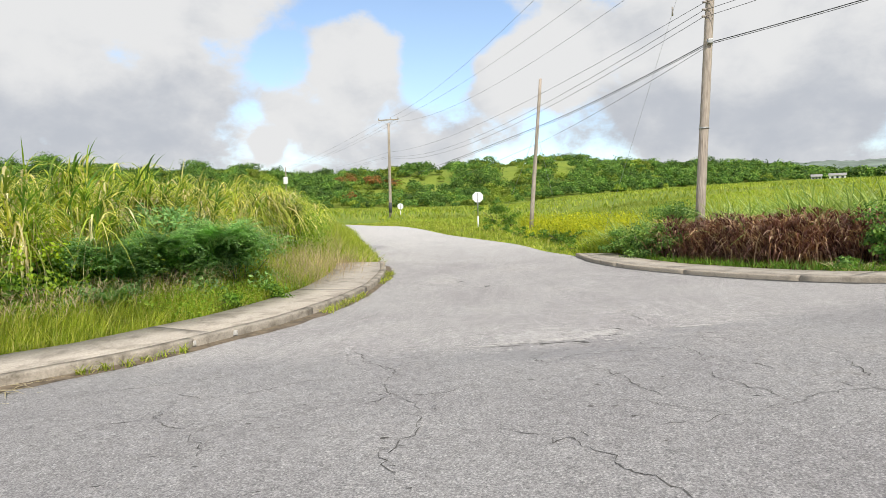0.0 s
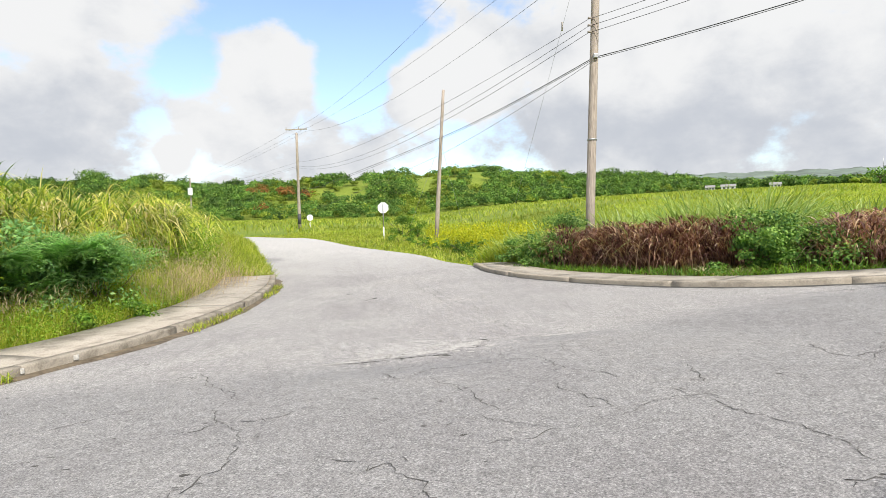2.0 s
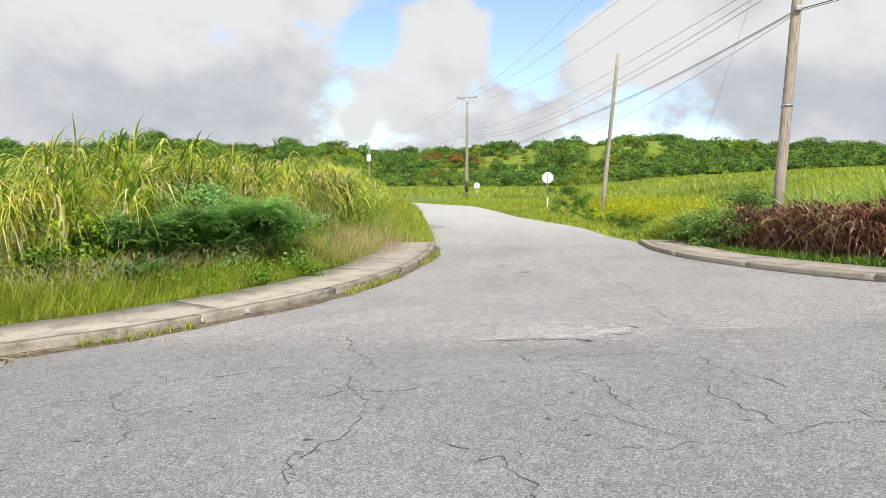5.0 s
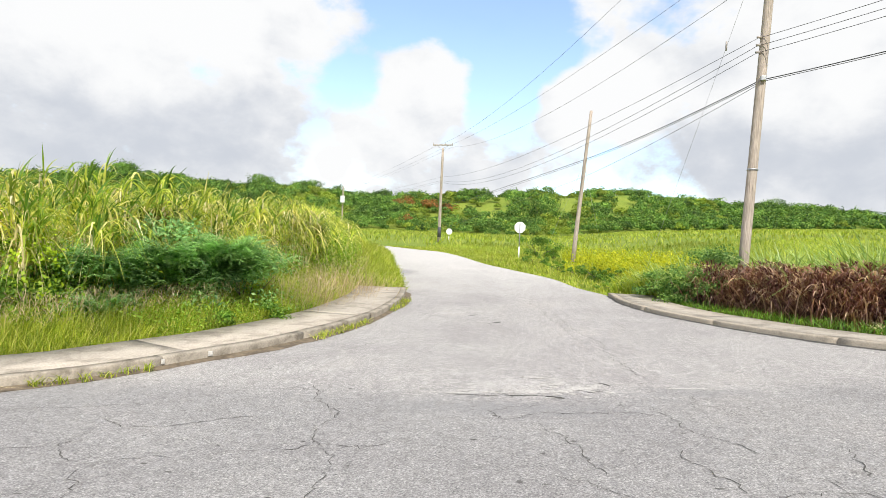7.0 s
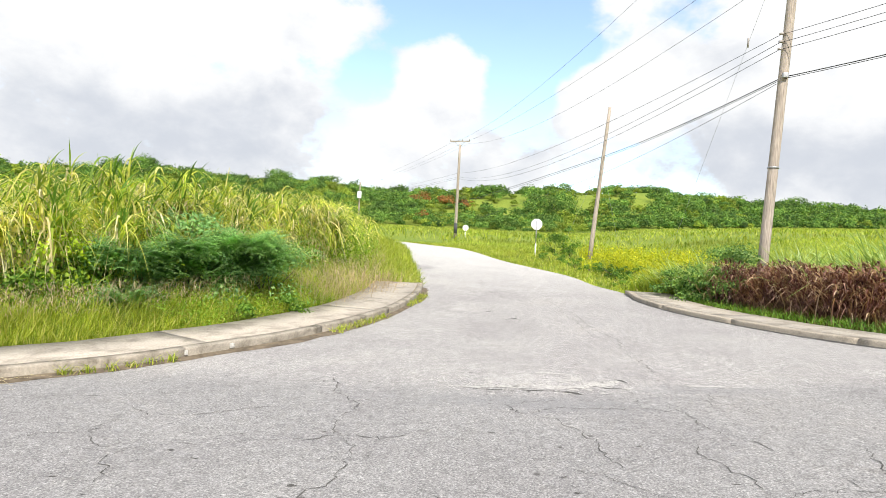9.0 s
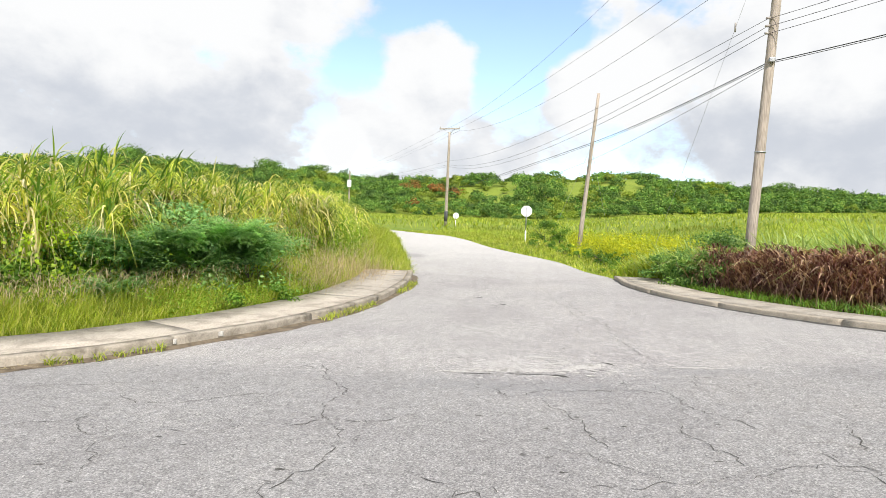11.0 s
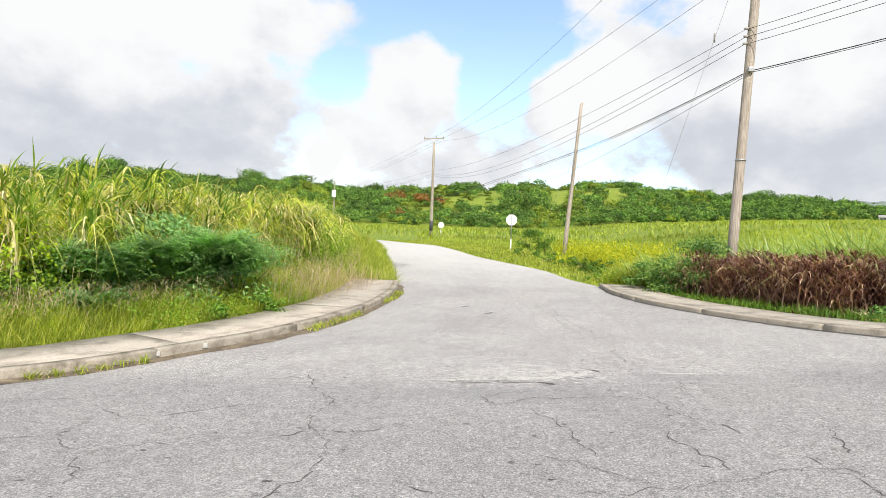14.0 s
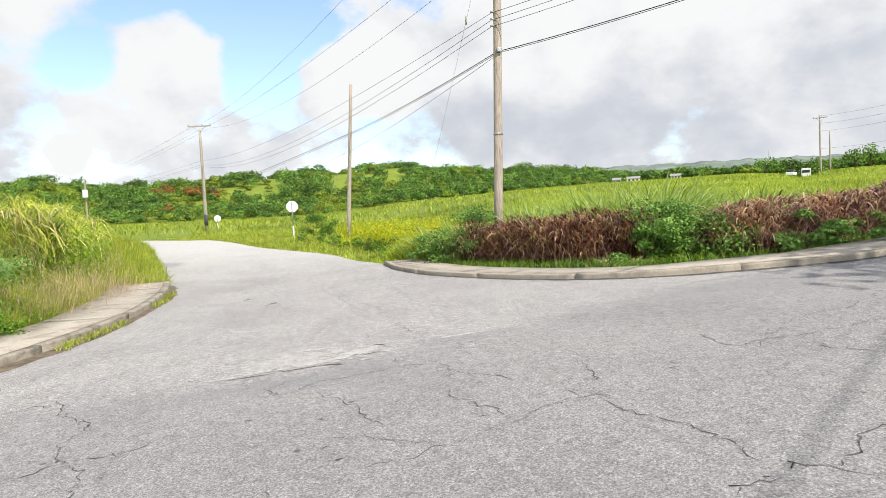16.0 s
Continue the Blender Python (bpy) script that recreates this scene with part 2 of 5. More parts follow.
def leaf_material(name, stops, glow=0.45, rough=0.55, patch=0.25, scale=0.6):
    """Foliage: each leaf its own shade, patches of tint, light let through."""
    m, nt, b = base_material(name, rough, 0.0, 0.25)
    geo = nt.nodes.new("ShaderNodeNewGeometry")
    c = ramp(nt, geo.outputs["Random Per Island"], stops)
    n = noise_fac(nt, scale, 3.0, 0.5, geo.outputs["Position"])
    tint = ramp(nt, n, [(0.3, (1 - patch,) * 3), (0.7, (1 + patch, 1 + patch, 1))])
    c = mixed(nt, "MULTIPLY", 1.0, c, tint)
    nt.links.new(c, b.inputs["Base Color"])
    tr = nt.nodes.new("ShaderNodeBsdfTranslucent")
    bright = mixed(nt, "MULTIPLY", 1.0, c, (1.3, 1.35, 0.7))
    nt.links.new(bright, tr.inputs["Color"])
    mx = nt.nodes.new("ShaderNodeMixShader")
    mx.inputs[0].default_value = glow
    nt.links.new(b.outputs[0], mx.inputs[1])
    nt.links.new(tr.outputs[0], mx.inputs[2])
    nt.links.new(mx.outputs[0], nt.nodes["Material Output"].inputs[0])
    return m


def asphalt_material():
    m, nt, b = base_material("old_asphalt", 0.9, 0, 0.2)
    p = where(nt)
    grain = noise_fac(nt, 62.0, 4.0, 0.8, p)
    cloud = noise_fac(nt, 0.45, 6.0, 0.6, p, 0.4)
    stones = nt.nodes.new("ShaderNodeTexVoronoi")
    stones.inputs["Scale"].default_value = 80.0
    nt.links.new(p, stones.inputs["Vector"])
    c = ramp(nt, grain, [(0.34, (0.142, 0.138, 0.136)), (0.5, (0.258, 0.25, 0.245)), (0.65, (0.405, 0.392, 0.382))])
    c = mixed(nt, "MULTIPLY", 1.0, c, ramp(nt, stones.outputs["Color"], [(0.0, (0.62, 0.62, 0.62)), (0.35, (0.93, 0.93, 0.93)), (0.7, (1.07, 1.07, 1.06)), (1.0, (1.5, 1.49, 1.47))]))
    clod = nt.nodes.new("ShaderNodeTexVoronoi")
    clod.inputs["Scale"].default_value = 21.0
    nt.links.new(p, clod.inputs["Vector"])
    c = mixed(nt, "MULTIPLY", 1.0, c, ramp(nt, clod.outputs["Color"], [(0.0, (0.93, 0.93, 0.93)), (0.5, (1.0, 1.0, 1.0)), (1.0, (1.07, 1.07, 1.06))]))
    c = mixed(nt, "MULTIPLY", 1.0, c, ramp(nt, cloud, [(0.32, (0.88, 0.87, 0.88)), (0.55, (1, 1, 1)), (0.75, (1.09, 1.07, 1.05))]))
    c = mixed(nt, "MULTIPLY", 1.0, c, ramp(nt, noise_fac(nt, 9.0, 8.0, 0.85, p), [(0.3, (0.74, 0.73, 0.73)), (0.7, (1.22, 1.22, 1.22))]))
    # fine crazing, only here and there
    wob = nt.nodes.new("ShaderNodeTexNoise")
    wob.inputs["Scale"].default_value = 2.2
    nt.links.new(p, wob.inputs["Vector"])
    add = nt.nodes.new("ShaderNodeVectorMath")
    add.operation = "MULTIPLY_ADD"
    nt.links.new(wob.outputs["Color"], add.inputs[0])
    add.inputs[1].default_value = (0.7, 0.7, 0)
    nt.links.new(p, add.inputs[2])
    vor = nt.nodes.new("ShaderNodeTexVoronoi")
    vor.feature = "DISTANCE_TO_EDGE"
    vor.inputs["Scale"].default_value = 1.1
    nt.links.new(add.outputs[0], vor.inputs["Vector"])
    where_cracked = noise_fac(nt, 0.55, 3.0, 0.6, p)
    line = ramp(nt, vor.outputs["Distance"], [(0.0, (0.62, 0.6, 0.58)), (0.008, (1, 1, 1))])
    sel = ramp(nt, where_cracked, [(0.5, (0, 0, 0)), (0.62, (0.7, 0.7, 0.7))])
    c = mixed(nt, "MULTIPLY", sel, c, line)
    # older pale mat of limestone chips far up the side road
    sep = nt.nodes.new("ShaderNodeSeparateXYZ")
    nt.links.new(p, sep.inputs[0])
    edge = nt.nodes.new("ShaderNodeMath")
    edge.operation = "MULTIPLY_ADD"
    nt.links.new(cloud, edge.inputs[0])
    edge.inputs[1].default_value = 5.0
    nt.links.new(sep.outputs[1], edge.inputs[2])
    pale = nt.nodes.new("ShaderNodeMapRange")
    nt.links.new(edge.outputs[0], pale.inputs[0])
    for k, v in enumerate((21.0, 36.0, 0.0, 0.75)):
        pale.inputs[k + 1].default_value = v
    c = mixed(nt, "MIX", pale.outputs[0], c, (0.40, 0.39, 0.375))

    def spot_of(cx, cy, rx, ry, turn, edge0, edge1, amount):
        """A ragged patch of its own shape lying in the surface."""
        mp = nt.nodes.new("ShaderNodeMapping")
        mp.vector_type = "TEXTURE"
        mp.inputs["Location"].default_value, mp.inputs["Rotation"].default_value = (cx, cy, 0), (0, 0, radians(turn))
        mp.inputs["Scale"].default_value = (rx, ry, 50)
        nt.links.new(p, mp.inputs[0])
        ln = nt.nodes.new("ShaderNodeVectorMath")
        ln.operation = "LENGTH"
        nt.links.new(mp.outputs[0], ln.inputs[0])
        w = noise_fac(nt, 2.6, 10.0, 0.8, p, 0.9)
        ad = nt.nodes.new("ShaderNodeMath")
        ad.operation = "MULTIPLY_ADD"
        nt.links.new(w, ad.inputs[0])
        ad.inputs[1].default_value = 3.4
        nt.links.new(ln.outputs["Value"], ad.inputs[2])
        fine = nt.nodes.new("ShaderNodeMath")
        fine.operation = "MULTIPLY_ADD"
        nt.links.new(noise_fac(nt, 11.0, 6.0, 0.7, p, 0.5), fine.inputs[0])
        fine.inputs[1].default_value = 2.2
        nt.links.new(ad.outputs[0], fine.inputs[2])
        mr = nt.nodes.new("ShaderNodeMapRange")
        nt.links.new(fine.outputs[0], mr.inputs[0])
        for k, v in enumerate((edge0 + 1.1, edge1 + 1.1, amount, 0.0)):
            mr.inputs[k + 1].default_value = v
        return mr.outputs[0]

    # the paler chip surface of the side road ends in a broken edge across the junction
    over = nt.nodes.new("ShaderNodeMath")
    over.operation = "MAXIMUM"
    nt.links.new(sep.outputs[0], over.inputs[0])
    over.inputs[1].default_value = 1.0
    lean = nt.nodes.new("ShaderNodeMath")
    lean.operation = "MULTIPLY_ADD"
    nt.links.new(over.outputs[0], lean.inputs[0])
    lean.inputs[1].default_value = -0.35
    nt.links.new(sep.outputs[1], lean.inputs[2])
    rag = nt.nodes.new("ShaderNodeMath")
    rag.operation = "MULTIPLY_ADD"
    nt.links.new(noise_fac(nt, 3.0, 9.0, 0.7, p, 0.4), rag.inputs[0])
    rag.inputs[1].default_value = -1.3
    nt.links.new(lean.outputs[0], rag.inputs[2])
    chip = nt.nodes.new("ShaderNodeMapRange")
    nt.links.new(rag.outputs[0], chip.inputs[0])
    for k, v in enumerate((5.9, 6.6, 0.0, 0.85)):
        chip.inputs[k + 1].default_value = v
    c = mixed(nt, "MULTIPLY", chip.outputs[0], c, ramp(nt, grain, [(0.35, (1.0, 0.99, 0.98)), (0.62, (1.5, 1.48, 1.45))]))
    pits = nt.nodes.new("ShaderNodeTexVoronoi")
    pits.inputs["Scale"].default_value = 1.7
    nt.links.new(p, pits.inputs["Vector"])
    c = mixed(nt, "MULTIPLY", 1.0, c, ramp(nt, pits.outputs["Distance"], [(0.0, (0.42, 0.41, 0.4)), (0.035, (0.5, 0.49, 0.48)), (0.05, (1, 1, 1))]))
    worn = ramp(nt, grain, [(0.35, (0.14, 0.137, 0.137)), (0.65, (0.31, 0.302, 0.30))])
    bare = ramp(nt, grain, [(0.35, (0.34, 0.325, 0.30)), (0.62, (0.68, 0.65, 0.61))])
    c = mixed(nt, "MIX", spot_of(0.7, 6.75, 1.5, 0.36, 3, 2.2, 2.6, 0.6), c, worn)
    c = mixed(nt, "MIX", spot_of(2.6, 7.75, 0.9, 0.26, 6, 2.2, 2.6, 0.5), c, worn)
    c = mixed(nt, "MIX", spot_of(-5.3, 26.6, 0.9, 1.3, 10, 2.1, 2.8, 0.75), c, worn)
    c = mixed(nt, "MIX", spot_of(0.75, 7.85, 1.0, 0.6, 12, 1.95, 2.5, 0.25), c, bare)
    mp = nt.nodes.new("ShaderNodeMapping")
    mp.inputs["Scale"].default_value = (3.2, 0.45, 1.0)
    mp.inputs["Rotation"].default_value = (0, 0, radians(-8))
    nt.links.new(p, mp.inputs[0])
    streak = noise_fac(nt, 2.2, 8.0, 0.75, mp.outputs[0])
    c = mixed(nt, "MULTIPLY", chip.outputs[0], c, ramp(nt, streak, [(0.32, (0.9, 0.895, 0.89)), (0.5, (1.0, 1.0, 1.0)), (0.7, (1.08, 1.075, 1.07))]))
    nt.links.new(c, b.inputs["Base Color"])
    relief(nt, b, grain, 0.5, 0.012)
    return m


def concrete_material(name, tone, stain=0.5):
    m, nt, b = base_material(name, 0.9, 0, 0.2)
    p = where(nt)
    info = nt.nodes.new("ShaderNodeObjectInfo")
    fine, big = noise_fac(nt, 38.0, 4.0, 0.7, p), noise_fac(nt, 2.1, 7.0, 0.65, p, 0.5)
    c = ramp(nt, fine, [(0.3, tuple(0.72 * t for t in tone)), (0.7, tuple(1.15 * t for t in tone))])
    c = mixed(nt, "MULTIPLY", stain, c, ramp(nt, big, [(0.36, (0.34, 0.31, 0.26)), (0.5, (0.9, 0.87, 0.82)), (0.72, (1.2, 1.17, 1.12))]))
    c = mixed(nt, "MULTIPLY", 1.0, c, ramp(nt, info.outputs["Random"], [(0, (0.94, 0.94, 0.94)), (1, (1.04, 1.03, 1.02))]))
    nt.links.new(c, b.inputs["Base Color"])
    relief(nt, b, fine, 0.5, 0.01)
    return m


def plain_material(name, colour, rough=0.6, metal=0.0, var=0.18, scale=9.0, stretch=None):
    m, nt, b = base_material(name, rough, metal, 0.35)
    vec = where(nt)
    if stretch:
        mp = nt.nodes.new("ShaderNodeMapping")
        mp.inputs["Scale"].default_value = stretch
        nt.links.new(vec, mp.inputs[0])
        vec = mp.outputs[0]
    n = noise_fac(nt, scale, 6.0, 0.65, vec)
    c = ramp(nt, n, [(0.3, tuple(max(0, v * (1 - 2 * var)) for v in colour)), (0.7, tuple(v * (1 + var) for v in colour))])
    nt.links.new(c, b.inputs["Base Color"])
    relief(nt, b, n, 0.25, 0.01)
    return m


def land_material():
    m, nt, b = base_material("green_land", 0.95, 0, 0.1)
    p = where(nt)
    a, fine = noise_fac(nt, 0.08, 6.0, 0.6, p), noise_fac(nt, 2.5, 6.0, 0.7, p)
    c = ramp(nt, fine, [(0.25, (0.08, 0.12, 0.025)), (0.5, (0.18, 0.23, 0.04)), (0.75, (0.28, 0.31, 0.07))])
    c = mixed(nt, "MULTIPLY", 1.0, c, ramp(nt, a, [(0.35, (0.8, 0.9, 0.75)), (0.65, (1.15, 1.1, 0.95))]))
    nt.links.new(c, b.inputs["Base Color"])
    relief(nt, b, fine, 0.6, 0.15)
    return m


asphalt = asphalt_material()
concrete = concrete_material("pavement_concrete", (0.43, 0.39, 0.335), 0.55)
kerb_mat = concrete_material("kerb_concrete", (0.36, 0.325, 0.275), 0.8)
clean_kerb = concrete_material("clean_kerb_concrete", (0.385, 0.34, 0.28), 0.45)
# ridge green greyed so that distance haze is part of its colour
ridge_mat = plain_material("hazed_far_scrub", (0.17, 0.21, 0.17), 0.95, 0, 0.3, 0.012)
bare_mat = plain_material("bare_limestone", (0.455, 0.435, 0.405), 0.95, 0, 0.28, 42)
chip_mat = plain_material("fresh_concrete", (0.56, 0.53, 0.48), 0.9, 0, 0.2, 30)
soil = plain_material("dirt", (0.16, 0.125, 0.085), 0.95, 0, 0.3, 6)
crack_mat = plain_material("crack_dark", (0.10, 0.094, 0.086), 0.95, 0, 0.3, 6)
green_land = land_material()
cane_mat = leaf_material("cane_leaf", [(0.0, (0.08, 0.155, 0.033)), (0.25, (0.21, 0.31, 0.06)), (0.5, (0.39, 0.45, 0.09)), (0.75, (0.58, 0.57, 0.15)), (0.9, (0.74, 0.65, 0.3)), (1.0, (0.84, 0.74, 0.52))], 0.48, 0.45, 0.5, 0.7)
grass_mat = leaf_material("verge_grass", [(0.0, (0.13, 0.2, 0.025)), (0.4, (0.30, 0.37, 0.05)), (0.8, (0.46, 0.48, 0.08)), (1.0, (0.6, 0.53, 0.24))], 0.42, patch=0.35, scale=1.6)
seed_mat = leaf_material("seed_heads", [(0.0, (0.40, 0.28, 0.21)), (1.0, (0.66, 0.52, 0.41))], 0.4)
field_mat = leaf_material("young_cane", [(0.0, (0.18, 0.26, 0.045)), (0.5, (0.31, 0.37, 0.06)), (1.0, (0.45, 0.46, 0.11))], 0.45, patch=0.35, scale=0.12)
weed_mat = leaf_material("yellow_weeds", [(0.0, (0.26, 0.32, 0.02)), (0.5, (0.45, 0.46, 0.03)), (1.0, (0.62, 0.57, 0.04))], 0.45)
dark_leaf = leaf_material("feathery_leaf", [(0.0, (0.13, 0.26, 0.115)), (0.6, (0.27, 0.46, 0.21)), (1.0, (0.44, 0.62, 0.33))], 0.5, 0.7, 0.35, 1.8)
broad_leaf = leaf_material("broad_leaf", [(0.0, (0.06, 0.14, 0.022)), (0.6, (0.14, 0.26, 0.04)), (1.0, (0.28, 0.40, 0.065))], 0.42)
bush_leaf = leaf_material("bush_leaf", [(0.0, (0.05, 0.125, 0.035)), (0.6, (0.14, 0.26, 0.065)), (1.0, (0.31, 0.44, 0.13))], 0.4)
rose_mat = leaf_material("rose_grass", [(0.0, (0.10, 0.045, 0.055)), (0.4, (0.24, 0.115, 0.13)), (0.75, (0.44, 0.265, 0.27)), (1.0, (0.64, 0.49, 0.46))], 0.4, patch=0.4, scale=1.3)
weed_green = leaf_material("weed_green", [(0.0, (0.13, 0.24, 0.03)), (0.6, (0.26, 0.4, 0.05)), (1.0, (0.42, 0.52, 0.09))], 0.45)
lime_leaf = leaf_material("lime_leaf", [(0.0, (0.224, 0.350, 0.028)), (1.0, (0.476, 0.588, 0.042))], 0.5)
purple_mat = leaf_material("purple_grass", [(0.0, (0.065, 0.025, 0.03)), (0.45, (0.17, 0.075, 0.08)), (0.8, (0.37, 0.21, 0.2)), (1.0, (0.62, 0.45, 0.4))], 0.38, patch=0.4, scale=1.3)
scrub_leaf = leaf_material("scrub_leaf", [(0.0, (0.11, 0.18, 0.025)), (0.6, (0.22, 0.29, 0.05)), (1.0, (0.34, 0.38, 0.08))], 0.3, 0.9, 0.4, 0.1)
tuft_leaf = leaf_material("tuft_leaf", [(0.0, (0.15, 0.24, 0.07)), (0.5, (0.3, 0.41, 0.14)), (1.0, (0.54, 0.61, 0.3))], 0.4, 0.4)
straw_mat = leaf_material("straw", [(0.0, (0.5, 0.41, 0.27)), (1.0, (0.88, 0.79, 0.62))], 0.4, patch=0.3, scale=1.5)
wood_leaf = leaf_material("woodland_leaf", [(0.0, (0.04, 0.1, 0.03)), (0.5, (0.1, 0.195, 0.052)), (0.85, (0.175, 0.285, 0.08)), (1.0, (0.25, 0.35, 0.1))], 0.25, 0.9, 0.6, 0.12)
red_leaf = leaf_material("flame_tree_leaf", [(0.0, (0.10, 0.14, 0.03)), (0.45, (0.26, 0.13, 0.05)), (1.0, (0.44, 0.17, 0.06))], 0.25, 0.9)
bark = plain_material("bark", (0.14, 0.11, 0.085), 0.9, 0, 0.3, 6, (4, 4, 0.6))
pole_wood = plain_material("weathered_pole_wood", (0.43, 0.36, 0.30), 0.85, 0, 0.28, 5, (9, 9, 0.5))
wire_mat = plain_material("cable_rubber", (0.075, 0.075, 0.08), 0.6, 0, 0.1)
steel = plain_material("galvanised_steel", (0.42, 0.42, 0.42), 0.5, 0.7, 0.15, 14)
sign_white = plain_material("sign_white", (0.82, 0.82, 0.80), 0.5, 0, 0.05, 12)
porcelain = plain_material("porcelain", (0.34, 0.30, 0.27), 0.3, 0, 0.1)
wall_white = plain_material("white_wall", (0.78, 0.77, 0.74), 0.8, 0, 0.06, 2)
roof_grey = plain_material("roof_sheet", (0.36, 0.34, 0.33), 0.6, 0.2, 0.15, 2)
glass_dark = plain_material("dark_glass", (0.03, 0.035, 0.04), 0.15, 0, 0.1)
paint_white = plain_material("white_paint", (0.8, 0.8, 0.8), 0.35, 0, 0.04, 4)
rubber = plain_material("tyre_rubber", (0.03, 0.03, 0.03), 0.85, 0, 0.1)

# ---- plan of the junction ----
LEFT_KERB = [(-40, -0.2), (-16, 2.0), (-9.5, 3.9), (-6.9, 5.2), (-5.6, 6.2), (-5.05, 6.75), (-4.5, 7.35), (-4.1, 8.1), (-3.8, 8.8), (-3.36, 9.8),
             (-2.97, 11.4), (-2.78, 12.6), (-2.68, 14.2), (-2.88, 17.0), (-3.38, 19.6)]
LEFT_EDGE = [(-3.38, 19.6), (-3.8, 21.2), (-4.6, 24.1), (-5.6, 27.5), (-6.8, 31.5), (-8.9, 38), (-13, 47), (-22, 58), (-40, 72)]
RIGHT_KERB = [(40, 12.2), (20, 10.6), (13.5, 9.85), (11.0, 9.62), (9.9, 9.62), (9.0, 9.86), (8.1, 10.22), (7.25, 10.65), (6.5, 11.3), (5.78, 12.25),
              (5.03, 13.65), (4.3, 15.4), (3.68, 17.1), (3.18, 19.4), (2.98, 21.9)]
RIGHT_EDGE = [(2.98, 21.9), (2.15, 23.8), (1.15, 27.0), (-0.7, 29.9), (-2.4, 32.6), (-4.8, 38), (-8.2, 45), (-15, 54), (-33, 69)]


def smooth_line(pts, step=0.25):
    """The points joined by a smooth line, cut at even steps."""
    p = np.array(pts, float)
    p = np.vstack([2 * p[0] - p[1], p, 2 * p[-1] - p[-2]])
    out = []
    for i in range(1, len(p) - 2):
        for s in np.linspace(0, 1, 24, endpoint=False):
            out.append(0.5 * (2 * p[i] + (p[i + 1] - p[i - 1]) * s + (2 * p[i - 1] - 5 * p[i] + 4 * p[i + 1] - p[i + 2]) * s ** 2
                              + (3 * p[i] - p[i - 1] - 3 * p[i + 1] + p[i + 2]) * s ** 3))
    out = np.array(out + [p[-2]])
    d = np.concatenate([[0], np.cumsum(np.linalg.norm(np.diff(out, axis=0), axis=1))])
    q = np.arange(0, d[-1], step)
    return np.stack([np.interp(q, d, out[:, 0]), np.interp(q, d, out[:, 1])], 1)


left_line, right_line = smooth_line(LEFT_KERB + LEFT_EDGE[1:]), smooth_line(RIGHT_KERB + RIGHT_EDGE[1:])


def from_left(x, y):
    """Distance from the road's left edge."""
    x, y = np.atleast_1d(x), np.atleast_1d(y)
    return np.sqrt(np.min((x[:, None] - left_line[None, ::2, 0]) ** 2 + (y[:, None] - left_line[None, ::2, 1]) ** 2, 1))


def from_right(x, y):
    x, y = np.atleast_1d(x), np.atleast_1d(y)
    return np.sqrt(np.min((x[:, None] - right_line[None, ::2, 0]) ** 2 + (y[:, None] - right_line[None, ::2, 1]) ** 2, 1))


def x_left(y):
    return np.interp(y, left_line[:, 1], left_line[:, 0])


def x_right(y):
    side = right_line[int(np.argmin(right_line[:, 1])):]
    return np.where(y < side[0, 1], 40.0, np.interp(y, side[:, 1], side[:, 0]))


# ---- ground, road, pavements ----
def build_ground():
    rad = np.concatenate([[0.01], np.geomspace(1.5, 60, 70), np.geomspace(63, 460, 80), np.geomspace(520, 4200, 14)])
    ang = np.linspace(0, 2 * np.pi, 260, endpoint=False)
    R, A = np.meshgrid(rad, ang, indexing="ij")
    X, Y = R * np.cos(A), R * np.sin(A)
    Z = land(X, Y) - 0.06
    k = len(ang)
    idx = np.arange(len(rad) * k).reshape(len(rad), k)
    a, b = idx[:-1], idx[1:]
    f = np.stack([a, b, np.roll(b, -1, 1), np.roll(a, -1, 1)], -1).reshape(-1, 4)
    thing("ground", mesh_of(np.stack([X, Y, Z], -1), f, True), green_land, "green land rising to wooded hills", "ground", kind="structure")


def build_road():
    ys = np.concatenate([np.arange(-6, 9.6, 0.4), np.arange(9.6, 12, 0.08), np.arange(12, 72, 0.4)])
    cols = 40
    v = []
    for y in ys:
        a, b = float(x_left(y)) - 0.05, float(x_right(np.array(y))) + 0.05
        b = min(b, (y + 6.4) / 0.33)
        if y < 0.2:
            a = -40.0
        xs = a + (b - a) * np.linspace(0, 1, cols)
        v.append(np.stack([xs, np.full(cols, y), land(xs, np.full(cols, y))], 1))
    idx = np.arange(len(ys) * cols).reshape(len(ys), cols)
    f = np.stack([idx[:-1, :-1], idx[:-1, 1:], idx[1:, 1:], idx[1:, :-1]], -1).reshape(-1, 4)
    return thing("road", mesh_of(np.concatenate(v), f, True), asphalt, "worn pale grey asphalt road with cracks", "road", kind="structure")


def offset_line(line, d):
    t = np.gradient(line, axis=0)
    t /= np.linalg.norm(t, axis=1)[:, None]
    return line + np.stack([-t[:, 1], t[:, 0]], 1) * d


def ribbon_piece(front, back, z0, z1, i0, i1, bevel=0.0):
    """A slab between two lines from sample i0 to i1, from z0 up to z1 over the land."""
    v = []
    for i in range(i0, i1 + 1):
        g = float(land(front[i, 0], front[i, 1]))
        for p in (front[i], back[i]):
            v += [(p[0], p[1], g + z0), (p[0], p[1], g + z1)]
    f, n = [], i1 - i0
    for k in range(n):
        a, b = 4 * k, 4 * (k + 1)
        f += [(a + 1, b + 1, b + 3, a + 3), (a, b, b + 1, a + 1), (a + 2, a + 3, b + 3, b + 2)]
    f += [(0, 1, 3, 2), (4 * n, 4 * n + 2, 4 * n + 3, 4 * n + 1)]
    return mesh_of(v, f)


